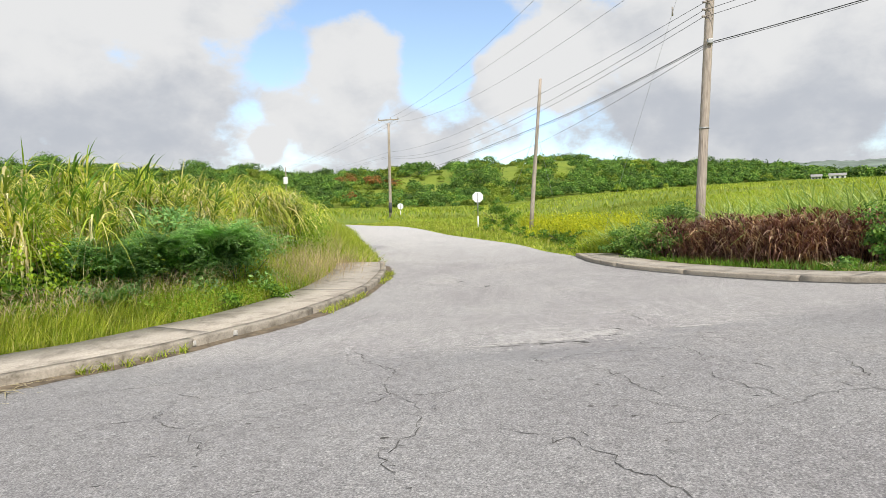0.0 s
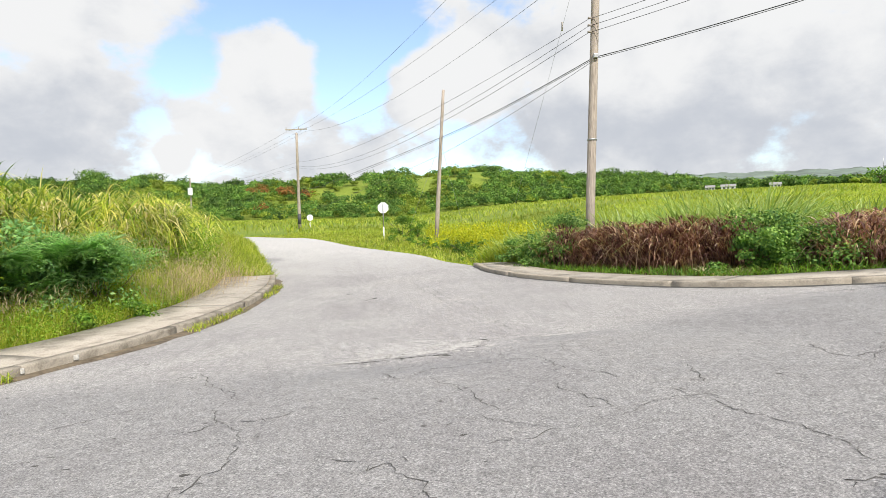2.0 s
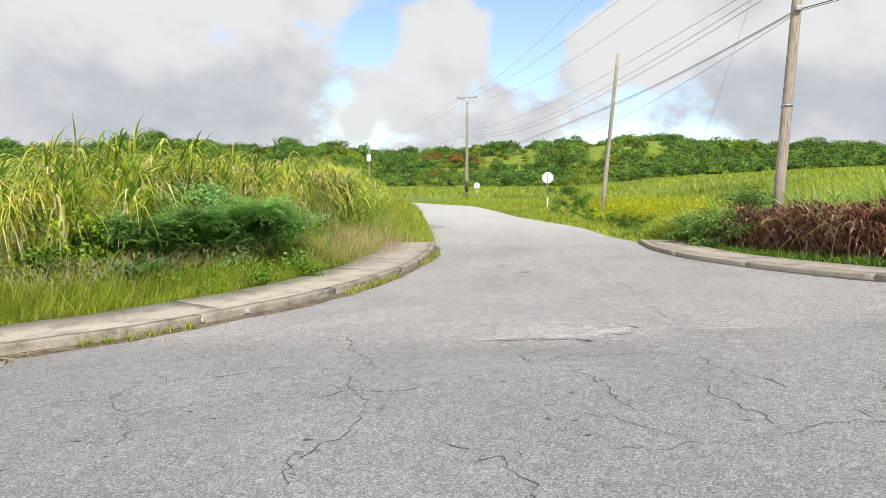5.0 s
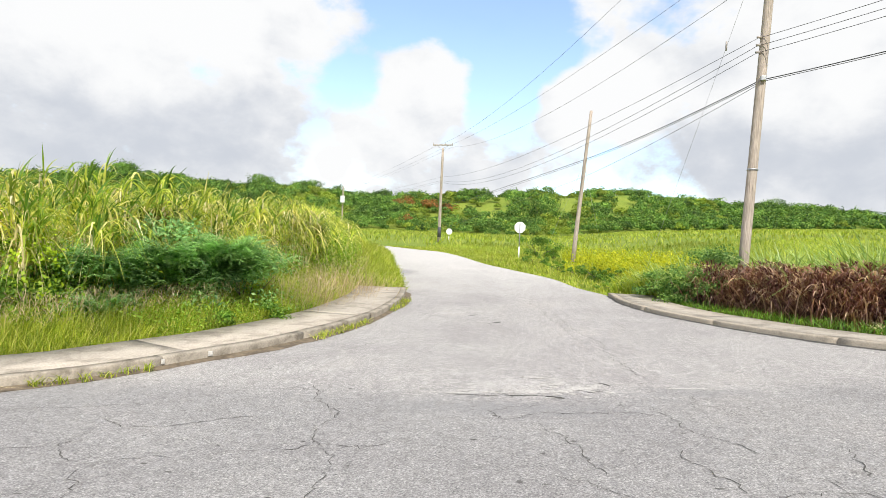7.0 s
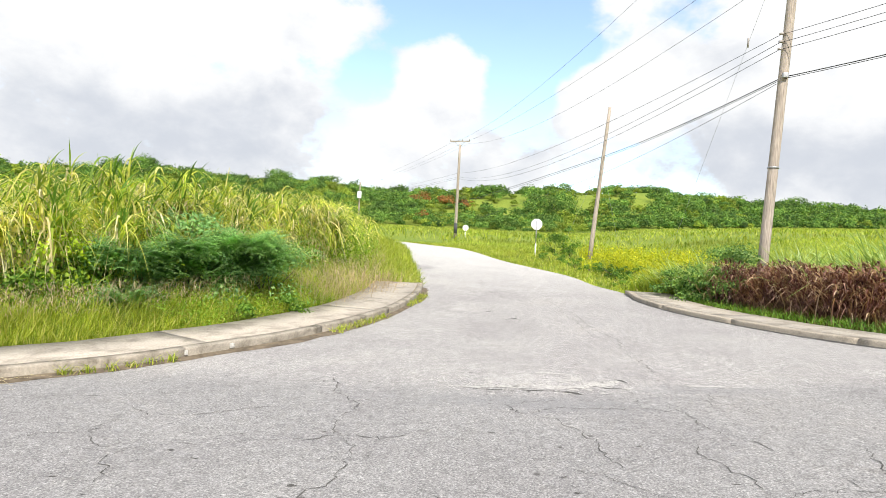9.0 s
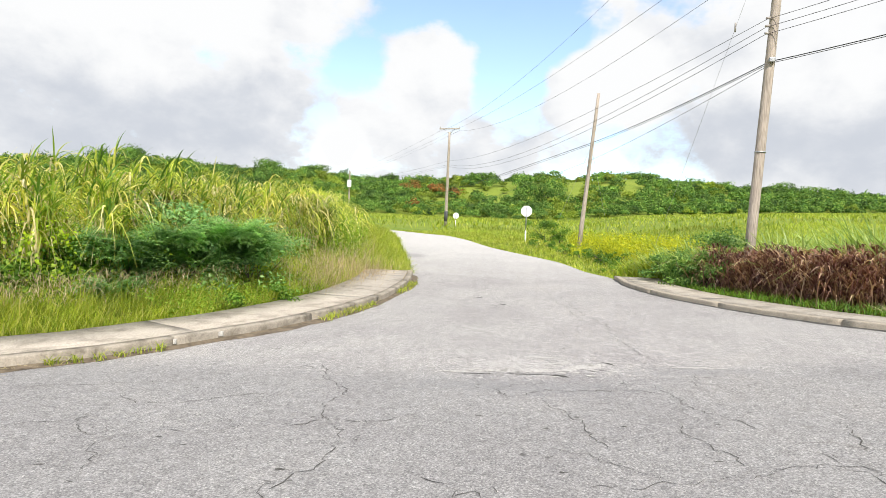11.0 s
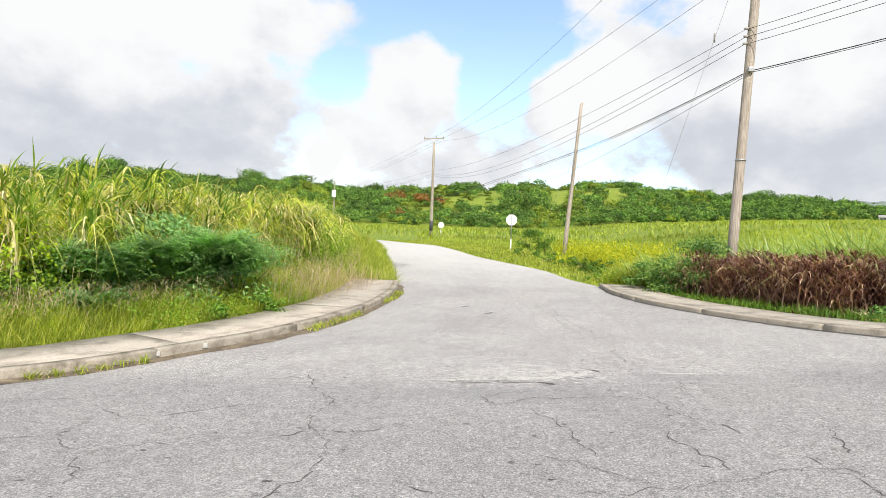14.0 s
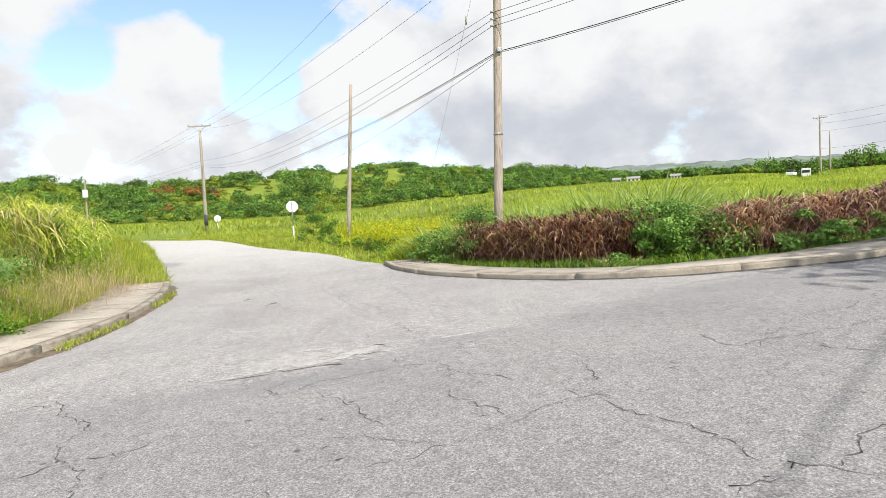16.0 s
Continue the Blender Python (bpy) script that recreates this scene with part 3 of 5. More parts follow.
def build_pavement(name, line, side, lo, hi, stone, slab, label, stone_mat, high):
    """Kerb stones along the road and concrete slabs behind them."""
    top = new(name)
    tagged(top, label, "pavement", kind="structure")
    walk_line = line[lo:hi]
    front, mid, back = walk_line, offset_line(walk_line, side * 0.17), offset_line(walk_line, side * 1.5)
    n = len(front) - 1
    rs = np.random.RandomState(4)
    i = 0
    while i < n:
        j = min(n, i + stone)
        dz = rs.uniform(-0.008, 0.008)
        f2 = front + 0
        me = ribbon_piece(f2, mid, -0.12, high + dz, i, j)
        bm = bmesh.new()
        bm.from_mesh(me)
        bm.verts.ensure_lookup_table()
        for v in bm.verts:
            v.co += Vector((rs.uniform(-1, 1), rs.uniform(-1, 1), 0)) * 0.005
        edges = [e for e in bm.edges if all(v.index % 4 == 1 for v in e.verts)]
        bmesh.ops.bevel(bm, geom=edges, offset=0.03, segments=2, affect="EDGES", profile=0.5)
        part("kerb_stone", bm, stone_mat, top)
        i = j
    i = 0
    while i < n:
        j = min(n, i + slab)
        inner = mid + (back - mid) * 0.004
        part("paving_slab", ribbon_piece(inner, back, -0.1, high - 0.005 + rs.uniform(-0.004, 0.004), i, j), concrete, top)
        i = j
    return top


build_ground()
road = build_road()
nL = len(smooth_line(LEFT_KERB))
nR = len(smooth_line(RIGHT_KERB))
iL = int(np.argmin(np.hypot(left_line[:, 0] + 16, left_line[:, 1] - 2.4)))
iR = int(np.argmin(np.hypot(right_line[:, 0] - 20, right_line[:, 1] - 11.0)))
build_pavement("pavement_left", left_line, 1, iL, nL, 11, 19, "concrete pavement with a chipped, stained kerb", kerb_mat, 0.15)
build_pavement("pavement_right", right_line, -1, iR, nR, 12, 19, "concrete pavement with a rounded kerb", clean_kerb, 0.12)


# ---- poles, signs, wires ----
def utility_pole(name, foot, head, r0, r1, label, arm=None, group="utility poles"):
    foot, head = Vector(foot), Vector(head)
    top = tagged(new(name), label, "utility pole", group)
    top.location = foot
    d = head - foot
    n = 7
    part("pole", tube([d * (i / n) - Vector((0, 0, 0.3 if i == 0 else 0)) for i in range(n + 1)], r0, r1, 14), pole_wood, top)
    if arm:
        width, turn, z = arm
        ux, uy = math.cos(radians(turn)), math.sin(radians(turn))
        c = d * (z / d.length)
        part("crossarm", box(c.x, c.y - 0.12, c.z, width, 0.1, 0.13, 0.012, None, turn), pole_wood, top)
        for s in (-0.47, 0.12, 0.47):
            q = c + Vector((ux, uy, 0)) * width * s
            bm = tube([q + Vector((0, -0.12, h)) for h in (0.05, 0.12, 0.2, 0.28)], 0.055, 0.03, 8)
            part("insulator", bm, porcelain, top)
        for s in (-1, 1):
            a = c + Vector((ux, uy, 0)) * width * 0.28 * s + Vector((0, -0.1, 0))
            part("brace", tube([a, c + Vector((0, -0.1, -0.7))], 0.018, 0.018, 6), steel, top)
    return top


def gz(x, y):
    return float(land(x, y))


P1, P2, P3, P0 = (6.62, 20.0), (2.32, 35.3), (-11.9, 72.5), (14.5, 11.75)
h1, h2, h3, h0 = Vector((7.31, 20.15, 14.9)), Vector((2.96, 35.5, 9.4)), Vector((-11.9, 72.5, 12.95)), Vector((14.7, 11.75, 11.6))
pole_a = utility_pole("utility_pole", (*P1, gz(*P1)), h1, 0.152, 0.115, "tall weathered wooden utility pole behind purple grass")
utility_pole("utility_pole", (*P2, gz(*P2)), h2, 0.128, 0.08, "leaning pale wooden pole on the grass verge")
pole_c = utility_pole("utility_pole", (*P3, gz(*P3)), h3, 0.19, 0.13, "wooden utility pole with a crossarm on its top", (2.5, -8, 11.4))
part("guard_sleeve", tube([(0, 0, 0.5), (0, 0, 1.7)], 0.205, 0.2, 12), wire_mat, pole_c, "dark sleeve round the foot of the pole")
utility_pole("utility_pole", (*P0, gz(*P0)), h0, 0.19, 0.14, "wooden utility pole on the pavement", (2.4, 60, 10.6))


def wire(a, b, sag, r=0.011, label="thin black overhead wire between poles", name="overhead_wire"):
    a, b = Vector(a), Vector(b)
    r *= 0.7
    pts = [a.lerp(b, s) - Vector((0, 0, sag * 4 * s * (1 - s))) for s in np.linspace(0, 1, 17)]
    bm = tube(pts, r, r, 5)
    me = bpy.data.meshes.new(name)
    bm.to_mesh(me)
    bm.free()
    return thing(name, me, steel if name == "guy_wire" else wire_mat, label, "wire", "overhead wires")


def spot(pole_foot, head, z):
    f = Vector((*pole_foot, gz(*pole_foot)))
    return f.lerp(head, (z - f.z) / (head.z - f.z))


# two unseen poles, added with one cable to cast the shadow band
PB, PC = (32.2, 15.8), (-11.8, -17.9)
for q in (PB, PC):
    utility_pole("utility_pole", (*q, gz(*q)), (*q, gz(*q) + 9.6), 0.18, 0.13, "added utility pole out of view, holding the shadow cable")
# three high wires, one above the other on the tall pole, spread over the crossarm of the far one
for side, z1, sag in ((-0.47, 14.4, 1.55), (0.12, 11.5, 0.75), (0.47, 10.4, 1.4)):
    u3 = Vector((math.cos(radians(-8)), math.sin(radians(-8)), 0)) * 2.5 * side
    end = spot(P1, h1, z1) + Vector((0.25, -0.05, 0))
    far_end = Vector((-11.9, 72.38, 12.95 + 0.15)) + u3
    wire(end, far_end, sag)
    wire(end, spot(P0, h0, min(11.4, z1)), 0.15)
    wire(far_end, Vector((-44.0, 130.0, 12.9)) + u3, 0.6)
    q = end - pole_a.location
    part("insulator", tube([q + Vector((-0.15, 0, 0)), q], 0.05, 0.03, 8), porcelain, pole_a)
for z1, z3, sag in ((8.18, 9.6, 1.0), (7.95, 9.15, 1.45), (7.74, 8.95, 1.55)):
    wire(spot(P1, h1, z1) + Vector((-0.2, 0, 0)), spot(P3, h3, z3), sag, 0.012)
    wire(spot(P1, h1, z1) + Vector((-0.2, 0, 0)), spot(P0, h0, z1 + 0.9), 0.12, 0.012)
    wire(spot(P3, h3, z3), (-44.0, 130.0, z3 + 1.6), 0.5, 0.012)
for z1, z2, z3, r in ((6.95, 6.71, 6.0, 0.022), (6.9, 6.62, 5.8, 0.014), (6.85, 5.72, 3.4, 0.011)):
    wire(spot(P1, h1, z1), spot(P2, h2, z2), 0.12, r)
    wire(spot(P2, h2, z2), spot(P3, h3, z3), 0.1, r)
    if r > 0.012:
        wire(spot(P1, h1, z1), spot(P0, h0, z1 + 0.65), 0.12, r)
for k in range(1):
    wire((PB[0], PB[1], gz(*PB) + 8.6 + 0.05 * k), (PC[0], PC[1], gz(*PC) + 9.3 + 0.05 * k), 0.5, 0.024, "added cable out of view, casting a shadow band on the road")
guy = wire(spot(P1, h1, 12.2), (4.9, 27.5, gz(4.9, 27.5)), 0.05, 0.007, "steel guy wire anchored in the field", "guy_wire")
gi = spot(P1, h1, 12.2).lerp(Vector((4.9, 27.5, gz(4.9, 27.5))), 0.30)
part("insulator", tube([gi + Vector((0, 0, -0.15)), gi, gi + Vector((0, 0, 0.15))], 0.03, 0.03, 8), porcelain, guy)
wire(spot(P2, h2, 6.6), (0.6, 38.5, gz(0.6, 38.5)), 0.02, 0.008, "steel guy wire of the leaning pole", "guy_wire")
wire(spot(P2, h2, 6.4), (4.2, 37.5, gz(4.2, 37.5)), 0.02, 0.008, "steel guy wire of the leaning pole", "guy_wire")
for z in (8.18, 7.95, 7.74):
    f = spot(P1, h1, z)
    part("insulator", tube([f - pole_a.location + Vector((-0.14, -0.1, 0)), f - pole_a.location + Vector((-0.26, -0.1, 0))], 0.045, 0.03, 8), porcelain, pole_a)
f = spot(P1, h1, 4.3) - pole_a.location
part("band", tube([f - Vector((0, 0, 0.025)), f + Vector((0, 0, 0.025))], 0.158, 0.158, 14), steel, pole_a, "metal band round the pole")
f = spot(P1, h1, 6.95) - pole_a.location
part("cable_bracket", box(f.x, f.y - 0.18, f.z, 0.16, 0.12, 0.14, 0.02), steel, pole_a)


def road_sign(x, y, centre, radius, sides, label, post_h=None):
    g = gz(x, y) - 0.05
    top = tagged(new("road_sign"), label, "road sign", "road signs")
    top.location = (x, y, g)
    bm = bmesh.new()
    ring = []
    for yy in (-0.006, 0.006):
        ring.append([bm.verts.new((radius * math.cos(a), yy, centre - g + radius * math.sin(a))) for a in
                     (2 * math.pi * (k + 0.5) / sides for k in range(sides))])
    bm.faces.new(ring[0])
    bm.faces.new(list(reversed(ring[1])))
    for k in range(sides):
        bm.faces.new((ring[0][k], ring[1][k], ring[1][(k + 1) % sides], ring[0][(k + 1) % sides]))
    part("plate", bm, sign_white, top, "bare white back of the plate")
    part("post", tube([(0, -0.045, 0.75), (0, -0.045, centre - g + radius * 0.75)], 0.032, 0.032, 10), steel, top, "grey steel post")
    part("sleeve", tube([(0, -0.045, -0.1), (0, -0.045, 0.75)], 0.04, 0.04, 10), sign_white, top, "white painted foot of the post")
    return top


road_sign(-0.72, 37.0, 2.86, 0.34, 8, "octagonal stop sign seen from its white back")
road_sign(-10.7, 72.5, 3.15, 0.36, 24, "round road sign on a post by the bend")


# ---- cracks, patches and dirt on the road ----
def ragged(points, seed, rough=0.06, step=0.045):
    """A wandering line through the points."""
    rs = np.random.RandomState(seed)
    p = np.array(points, float)
    d = np.concatenate([[0], np.cumsum(np.linalg.norm(np.diff(p, axis=0), axis=1))])
    q = np.linspace(0, d[-1], max(3, int(d[-1] / step)))
    out = np.stack([np.interp(q, d, p[:, 0]), np.interp(q, d, p[:, 1])], 1)
    w = np.cumsum(rs.normal(size=(len(q), 2)) * rough * 0.45, axis=0)
    w -= np.linspace(0, 1, len(q))[:, None] * w[-1]
    return out + np.clip(w, -0.12, 0.12) + rs.normal(size=(len(q), 2)) * rough * 0.2


def crack(points, width, seed):
    rs = np.random.RandomState(seed + 50)
    line = ragged(points, seed)
    t = np.gradient(line, axis=0)
    t /= np.linalg.norm(t, axis=1)[:, None] + 1e-9
    nrm = np.stack([-t[:, 1], t[:, 0]], 1)
    w = 0.5 * width * rs.uniform(0.15, 1.5, len(line)) * np.minimum(1, np.minimum(np.arange(len(line)), np.arange(len(line))[::-1]) / 3 + 0.15)
    a, b = line - nrm * w[:, None] / 2, line + nrm * w[:, None] / 2
    v = np.stack([a, b], 1).reshape(-1, 2)
    z = land(v[:, 0], v[:, 1]) + 0.004
    f = [(2 * i, 2 * i + 1, 2 * i + 3, 2 * i + 2) for i in range(len(line) - 1)]
    part("crack", mesh_of(np.column_stack([v, z]), f), crack_mat, road)


NEAR_CRACKS = [(((-4.49, 5.84), (-3.78, 6.07), (-3.01, 6.39)), 0.026), (((-3.17, 5.94), (-2.83, 5.69), (-2.36, 5.79), (-1.66, 6.12)), 0.034),
               (((-1.57, 7.57), (-1.42, 7.21), (-0.95, 6.44), (-0.75, 6.20), (-0.86, 5.95), (-0.76, 5.34)), 0.036),
               (((-0.76, 5.34), (-0.57, 5.10), (-0.52, 4.74), (-0.40, 4.37), (-0.62, 4.02)), 0.032), (((-1.14, 5.17), (-0.59, 5.40), (-0.01, 5.63)), 0.032),
               (((-2.99, 5.51), (-2.92, 5.22), (-2.52, 4.77), (-2.31, 4.73)), 0.026), (((-2.26, 4.61), (-2.01, 4.16), (-1.95, 4.04)), 0.032), (((-3.41, 4.80), (-2.98, 4.97), (-2.82, 5.10)), 0.026),
               (((-0.58, 4.16), (-0.62, 3.92), (-0.45, 3.5)), 0.028), (((-1.11, 5.24), (-1.8, 4.9), (-2.3, 4.73)), 0.022), (((0.20, 4.37), (0.68, 4.03), (1.12, 3.21), (1.36, 2.53)), 0.044)]
PATCH_CRACKS = [(((0.45, 6.78), (0.71, 6.43), (0.89, 6.67), (1.47, 6.74), (2.11, 6.74)), 0.038), (((0.51, 6.78), (1.02, 6.96)), 0.03), (((0.90, 6.29), (1.03, 6.07), (1.31, 5.61), (1.49, 5.03)), 0.03),
                (((1.76, 7.22), (1.91, 6.83)), 0.03), (((2.09, 7.14), (2.31, 6.56), (2.57, 5.97), (2.81, 5.61)), 0.04), (((2.12, 5.83), (2.25, 5.36), (2.45, 4.80)), 0.034),
                (((2.95, 5.25), (3.11, 4.96), (3.18, 4.84)), 0.028), (((3.44, 6.00), (3.38, 5.66), (3.29, 5.25)), 0.032), (((1.30, 4.33), (1.76, 4.53), (2.60, 4.78), (3.23, 4.95)), 0.022),
                (((2.61, 7.67), (2.50, 7.02)), 0.026), (((0.67, 4.33), (0.83, 4.13)), 0.024), (((1.88, 8.21), (2.09, 8.25)), 0.035), (((1.06, 4.97), (1.34, 4.95), (1.76, 4.52)), 0.02)]
MAIN_CRACKS = [(((3.11, 4.89), (3.24, 4.31), (3.40, 3.77), (3.42, 3.41)), 0.05), (((3.42, 3.41), (3.66, 3.30), (3.79, 3.11)), 0.042), (((3.66, 3.30), (3.88, 3.50), (4.24, 3.54), (5.1, 3.7)), 0.038),
               (((3.11, 4.89), (2.98, 4.90), (2.94, 5.25)), 0.026), (((4.88, 6.29), (4.81, 5.92), (4.95, 5.62), (5.79, 5.62), (6.66, 5.86)), 0.032), (((5.31, 5.55), (5.45, 5.18), (5.55, 4.80)), 0.032),
               (((2.77, 8.05), (3.38, 8.97), (4.18, 8.42)), 0.024), (((4.42, 7.11), (4.83, 6.96)), 0.035), (((3.37, 3.25), (3.09, 3.30), (3.05, 3.19)), 0.03), (((4.97, 5.54), (6.43, 6.42), (8.38, 7.10)), 0.024),
               (((3.79, 3.11), (4.4, 2.9), (5.07, 2.5)), 0.03)]
SIDE_CRACKS = [(((-2.82, 7.71), (-2.38, 8.65), (-2.12, 9.58), (-1.79, 10.7), (-1.23, 11.5)), 0.04), (((1.31, 15.99), (1.71, 12.89), (1.94, 10.43), (2.27, 8.60)), 0.045),
               (((0.34, 19.49), (0.75, 16.49), (1.40, 13.77), (1.73, 11.35)), 0.05), (((2.39, 14.50), (2.64, 12.63), (3.13, 12.54)), 0.04), (((-0.79, 15.43), (-0.55, 14.91)), 0.09),
               (((-0.20, 14.26), (0.11, 13.53)), 0.09), (((-1.99, 15.08), (-0.03, 13.62), (0.47, 12.53)), 0.04), (((-5.07, 24.59), (-2.92, 24.49), (0.20, 24.88)), 0.1),
               (((-2.05, 23.33), (-1.36, 19.93), (-0.58, 17.50)), 0.05), (((-0.20, 21.38), (0.29, 19.44)), 0.05), (((-2.04, 7.21), (-1.80, 7.37), (-1.38, 7.20)), 0.024)]
for k, (pts, w) in enumerate(NEAR_CRACKS + PATCH_CRACKS + MAIN_CRACKS + SIDE_CRACKS):
    crack(pts, min(0.55 * w, 0.0185), k)


def gutter(i0, i1, width, seed):
    rs = np.random.RandomState(seed)
    ln = left_line[i0:i1]
    w = width * (0.55 + 0.45 * np.sin(np.linspace(0, 9, len(ln))) ** 2) * rs.uniform(0.7, 1.2, len(ln))
    w[0] = w[-1] = 0.03
    t = np.gradient(ln, axis=0)
    t /= np.linalg.norm(t, axis=1)[:, None]
    out = ln + np.stack([t[:, 1], -t[:, 0]], 1) * w[:, None]
    v = np.empty((len(ln) * 2, 3))
    v[0::2, :2], v[1::2, :2] = ln, out
    v[0::2, 2], v[1::2, 2] = land(ln[:, 0], ln[:, 1]) + 0.035, land(out[:, 0], out[:, 1]) + 0.003
    part("gutter_strip", mesh_of(v, [(2 * i, 2 * i + 1, 2 * i + 3, 2 * i + 2) for i in range(len(ln) - 1)]), soil, road, "dirt and litter along the kerb")
    return ln, out


chip_at = int(np.argmin(np.hypot(left_line[:, 0] + 3.83, left_line[:, 1] - 8.75)))
for k, (step, w) in enumerate(((0, 0.10), (-3, 0.06))):
    a, b = left_line[chip_at + step], left_line[chip_at + step + 1]
    d = (b - a) / np.linalg.norm(b - a)
    c = a + np.array([d[1], -d[0]]) * 0.012
    part("chipped_spot", box(c[0], c[1], gz(*a) + 0.09, w * 0.8, 0.018, 0.07, 0.006, None, math.degrees(math.atan2(d[1], d[0]))), chip_mat, bpy.data.objects["pavement_left"], "pale chipped spot on the kerb")
iK = int(np.argmin(np.hypot(left_line[:, 0] + 9, left_line[:, 1] - 4.6)))
gutter_line, gutter_out = gutter(iK, nL, 0.24, 3)


def kerb_foot_line():
    """The thin dark line at the foot of the other kerb."""
    rs = np.random.RandomState(9)
    ln = right_line[iR:nR]
    out = offset_line(ln, 1) - ln
    v = np.empty((len(ln) * 2, 3))
    v[0::2, :2], v[1::2, :2] = ln, ln + out * rs.uniform(0.03, 0.11, (len(ln), 1))
    v[0::2, 2], v[1::2, 2] = land(ln[:, 0], ln[:, 1]) + 0.02, land(v[1::2, 0], v[1::2, 1]) + 0.004
    part("gutter_strip", mesh_of(v, [(2 * i, 2 * i + 1, 2 * i + 3, 2 * i + 2) for i in range(len(ln) - 1)]), crack_mat, road, "thin dark line along the kerb")


kerb_foot_line()


def fleck(x, y, a, b, turn, material, seed, name="worn_patch"):
    """A thin ragged scab of another surface lying in the asphalt."""
    rs = np.random.RandomState(seed)
    n = max(14, int(90 * a))
    q = np.linspace(0, 2 * np.pi, n, endpoint=False)
    r = 1 + 0.22 * np.sin(3 * q + rs.uniform(0, 6)) + 0.16 * np.sin(7 * q + rs.uniform(0, 6)) + 0.3 * rs.uniform(-1, 1, n)
    c, t = math.cos(radians(turn)), math.sin(radians(turn))
    px, py = x + a * r * np.cos(q) * c - b * r * np.sin(q) * t, y + a * r * np.cos(q) * t + b * r * np.sin(q) * c
    v = np.column_stack([np.append(px, x), np.append(py, y), land(np.append(px, x), np.append(py, y)) + 0.003 + 0.0005 * (seed % 3)])
    part(name, mesh_of(v, [(n, i, (i + 1) % n) for i in range(n)]), material, road)


def worn_spot():
    """Where the top coat has broken away: pale limestone shows through, with dark flecks for pits and the step's shade.
    """
    rs = np.random.RandomState(12)
    for k, (x, y, a, b, turn) in enumerate(((1.42, 7.74, 0.22, 0.13, 28), (1.6, 7.92, 0.12, 0.08, 40), (0.95, 7.54, 0.28, 0.09, 6), (0.45, 7.44, 0.24, 0.06, 3), (0.0, 7.36, 0.24, 0.035, 2),
                                            (1.15, 7.95, 0.16, 0.06, 20), (0.9, 8.3, 0.2, 0.05, -8), (2.7, 7.95, 0.3, 0.03, 5))):
        fleck(x, y, a, b, turn, bare_mat, 20 + k)
    for k in range(46):
        fleck(0.8 + 0.5 * rs.normal(), 7.8 + 0.26 * rs.normal(), rs.uniform(0.015, 0.06), rs.uniform(0.015, 0.05), rs.uniform(-20, 40), bare_mat, 40 + k)
    # flat dark flecks: shade of the step along the patch edge, and small pits
    for k, (x, y, a, b, turn) in enumerate(((1.74, 8.02, 0.09, 0.025, -50), (1.17, 7.3, 0.12, 0.03, -20), (1.6, 7.62, 0.1, 0.015, 20), (0.3, 7.28, 0.22, 0.012, 3), (0.8, 7.33, 0.25, 0.012, 4), (-0.66, 14.9, 0.12, 0.06, 60),
                                            (0.0, 13.8, 0.14, 0.05, 60), (-0.68, 4.29, 0.035, 0.02, 0), (1.17, 4.55, 0.03, 0.012, 10), (-1.9, 4.75, 0.03, 0.012, 0))):
        fleck(x, y, a, b, turn, crack_mat, 100 + k, "pit_and_shade_fleck")
    for k in range(60):
        fleck(rs.uniform(-4, 6), rs.uniform(2.6, 8.5), rs.uniform(0.015, 0.04), rs.uniform(0.004, 0.009), rs.uniform(-15, 25), crack_mat, 120 + k, "pit_and_shade_fleck")


worn_spot()


# ---- plants ----
def scatter(n, x0, x1, y0, y1, keep, seed):
    rs = np.random.RandomState(seed)
    out = np.zeros((0, 2))
    for _ in range(14):
        p = np.stack([rs.uniform(x0, x1, n), rs.uniform(y0, y1, n)], 1)
        out = np.concatenate([out, p[keep(p[:, 0], p[:, 1], rs)]])
        if len(out) >= n:
            break
    return out[:n]


def on_land(p, sink=0.06):
    return np.column_stack([p, land(p[:, 0], p[:, 1]) - sink])


def stuff(name, vf, material, label, category):
    return thing(name, mesh_of(*vf), material, label, category, kind="stuff")


def left_of(x, y):
    return x < x_left(np.clip(y, 0.3, 71))


def cane_edge(y):
    return np.interp(y, [0, 17, 20, 25, 32, 45, 60], [3.9, 3.6, 2.5, 2.6, 3.2, 4.0, 4.0])


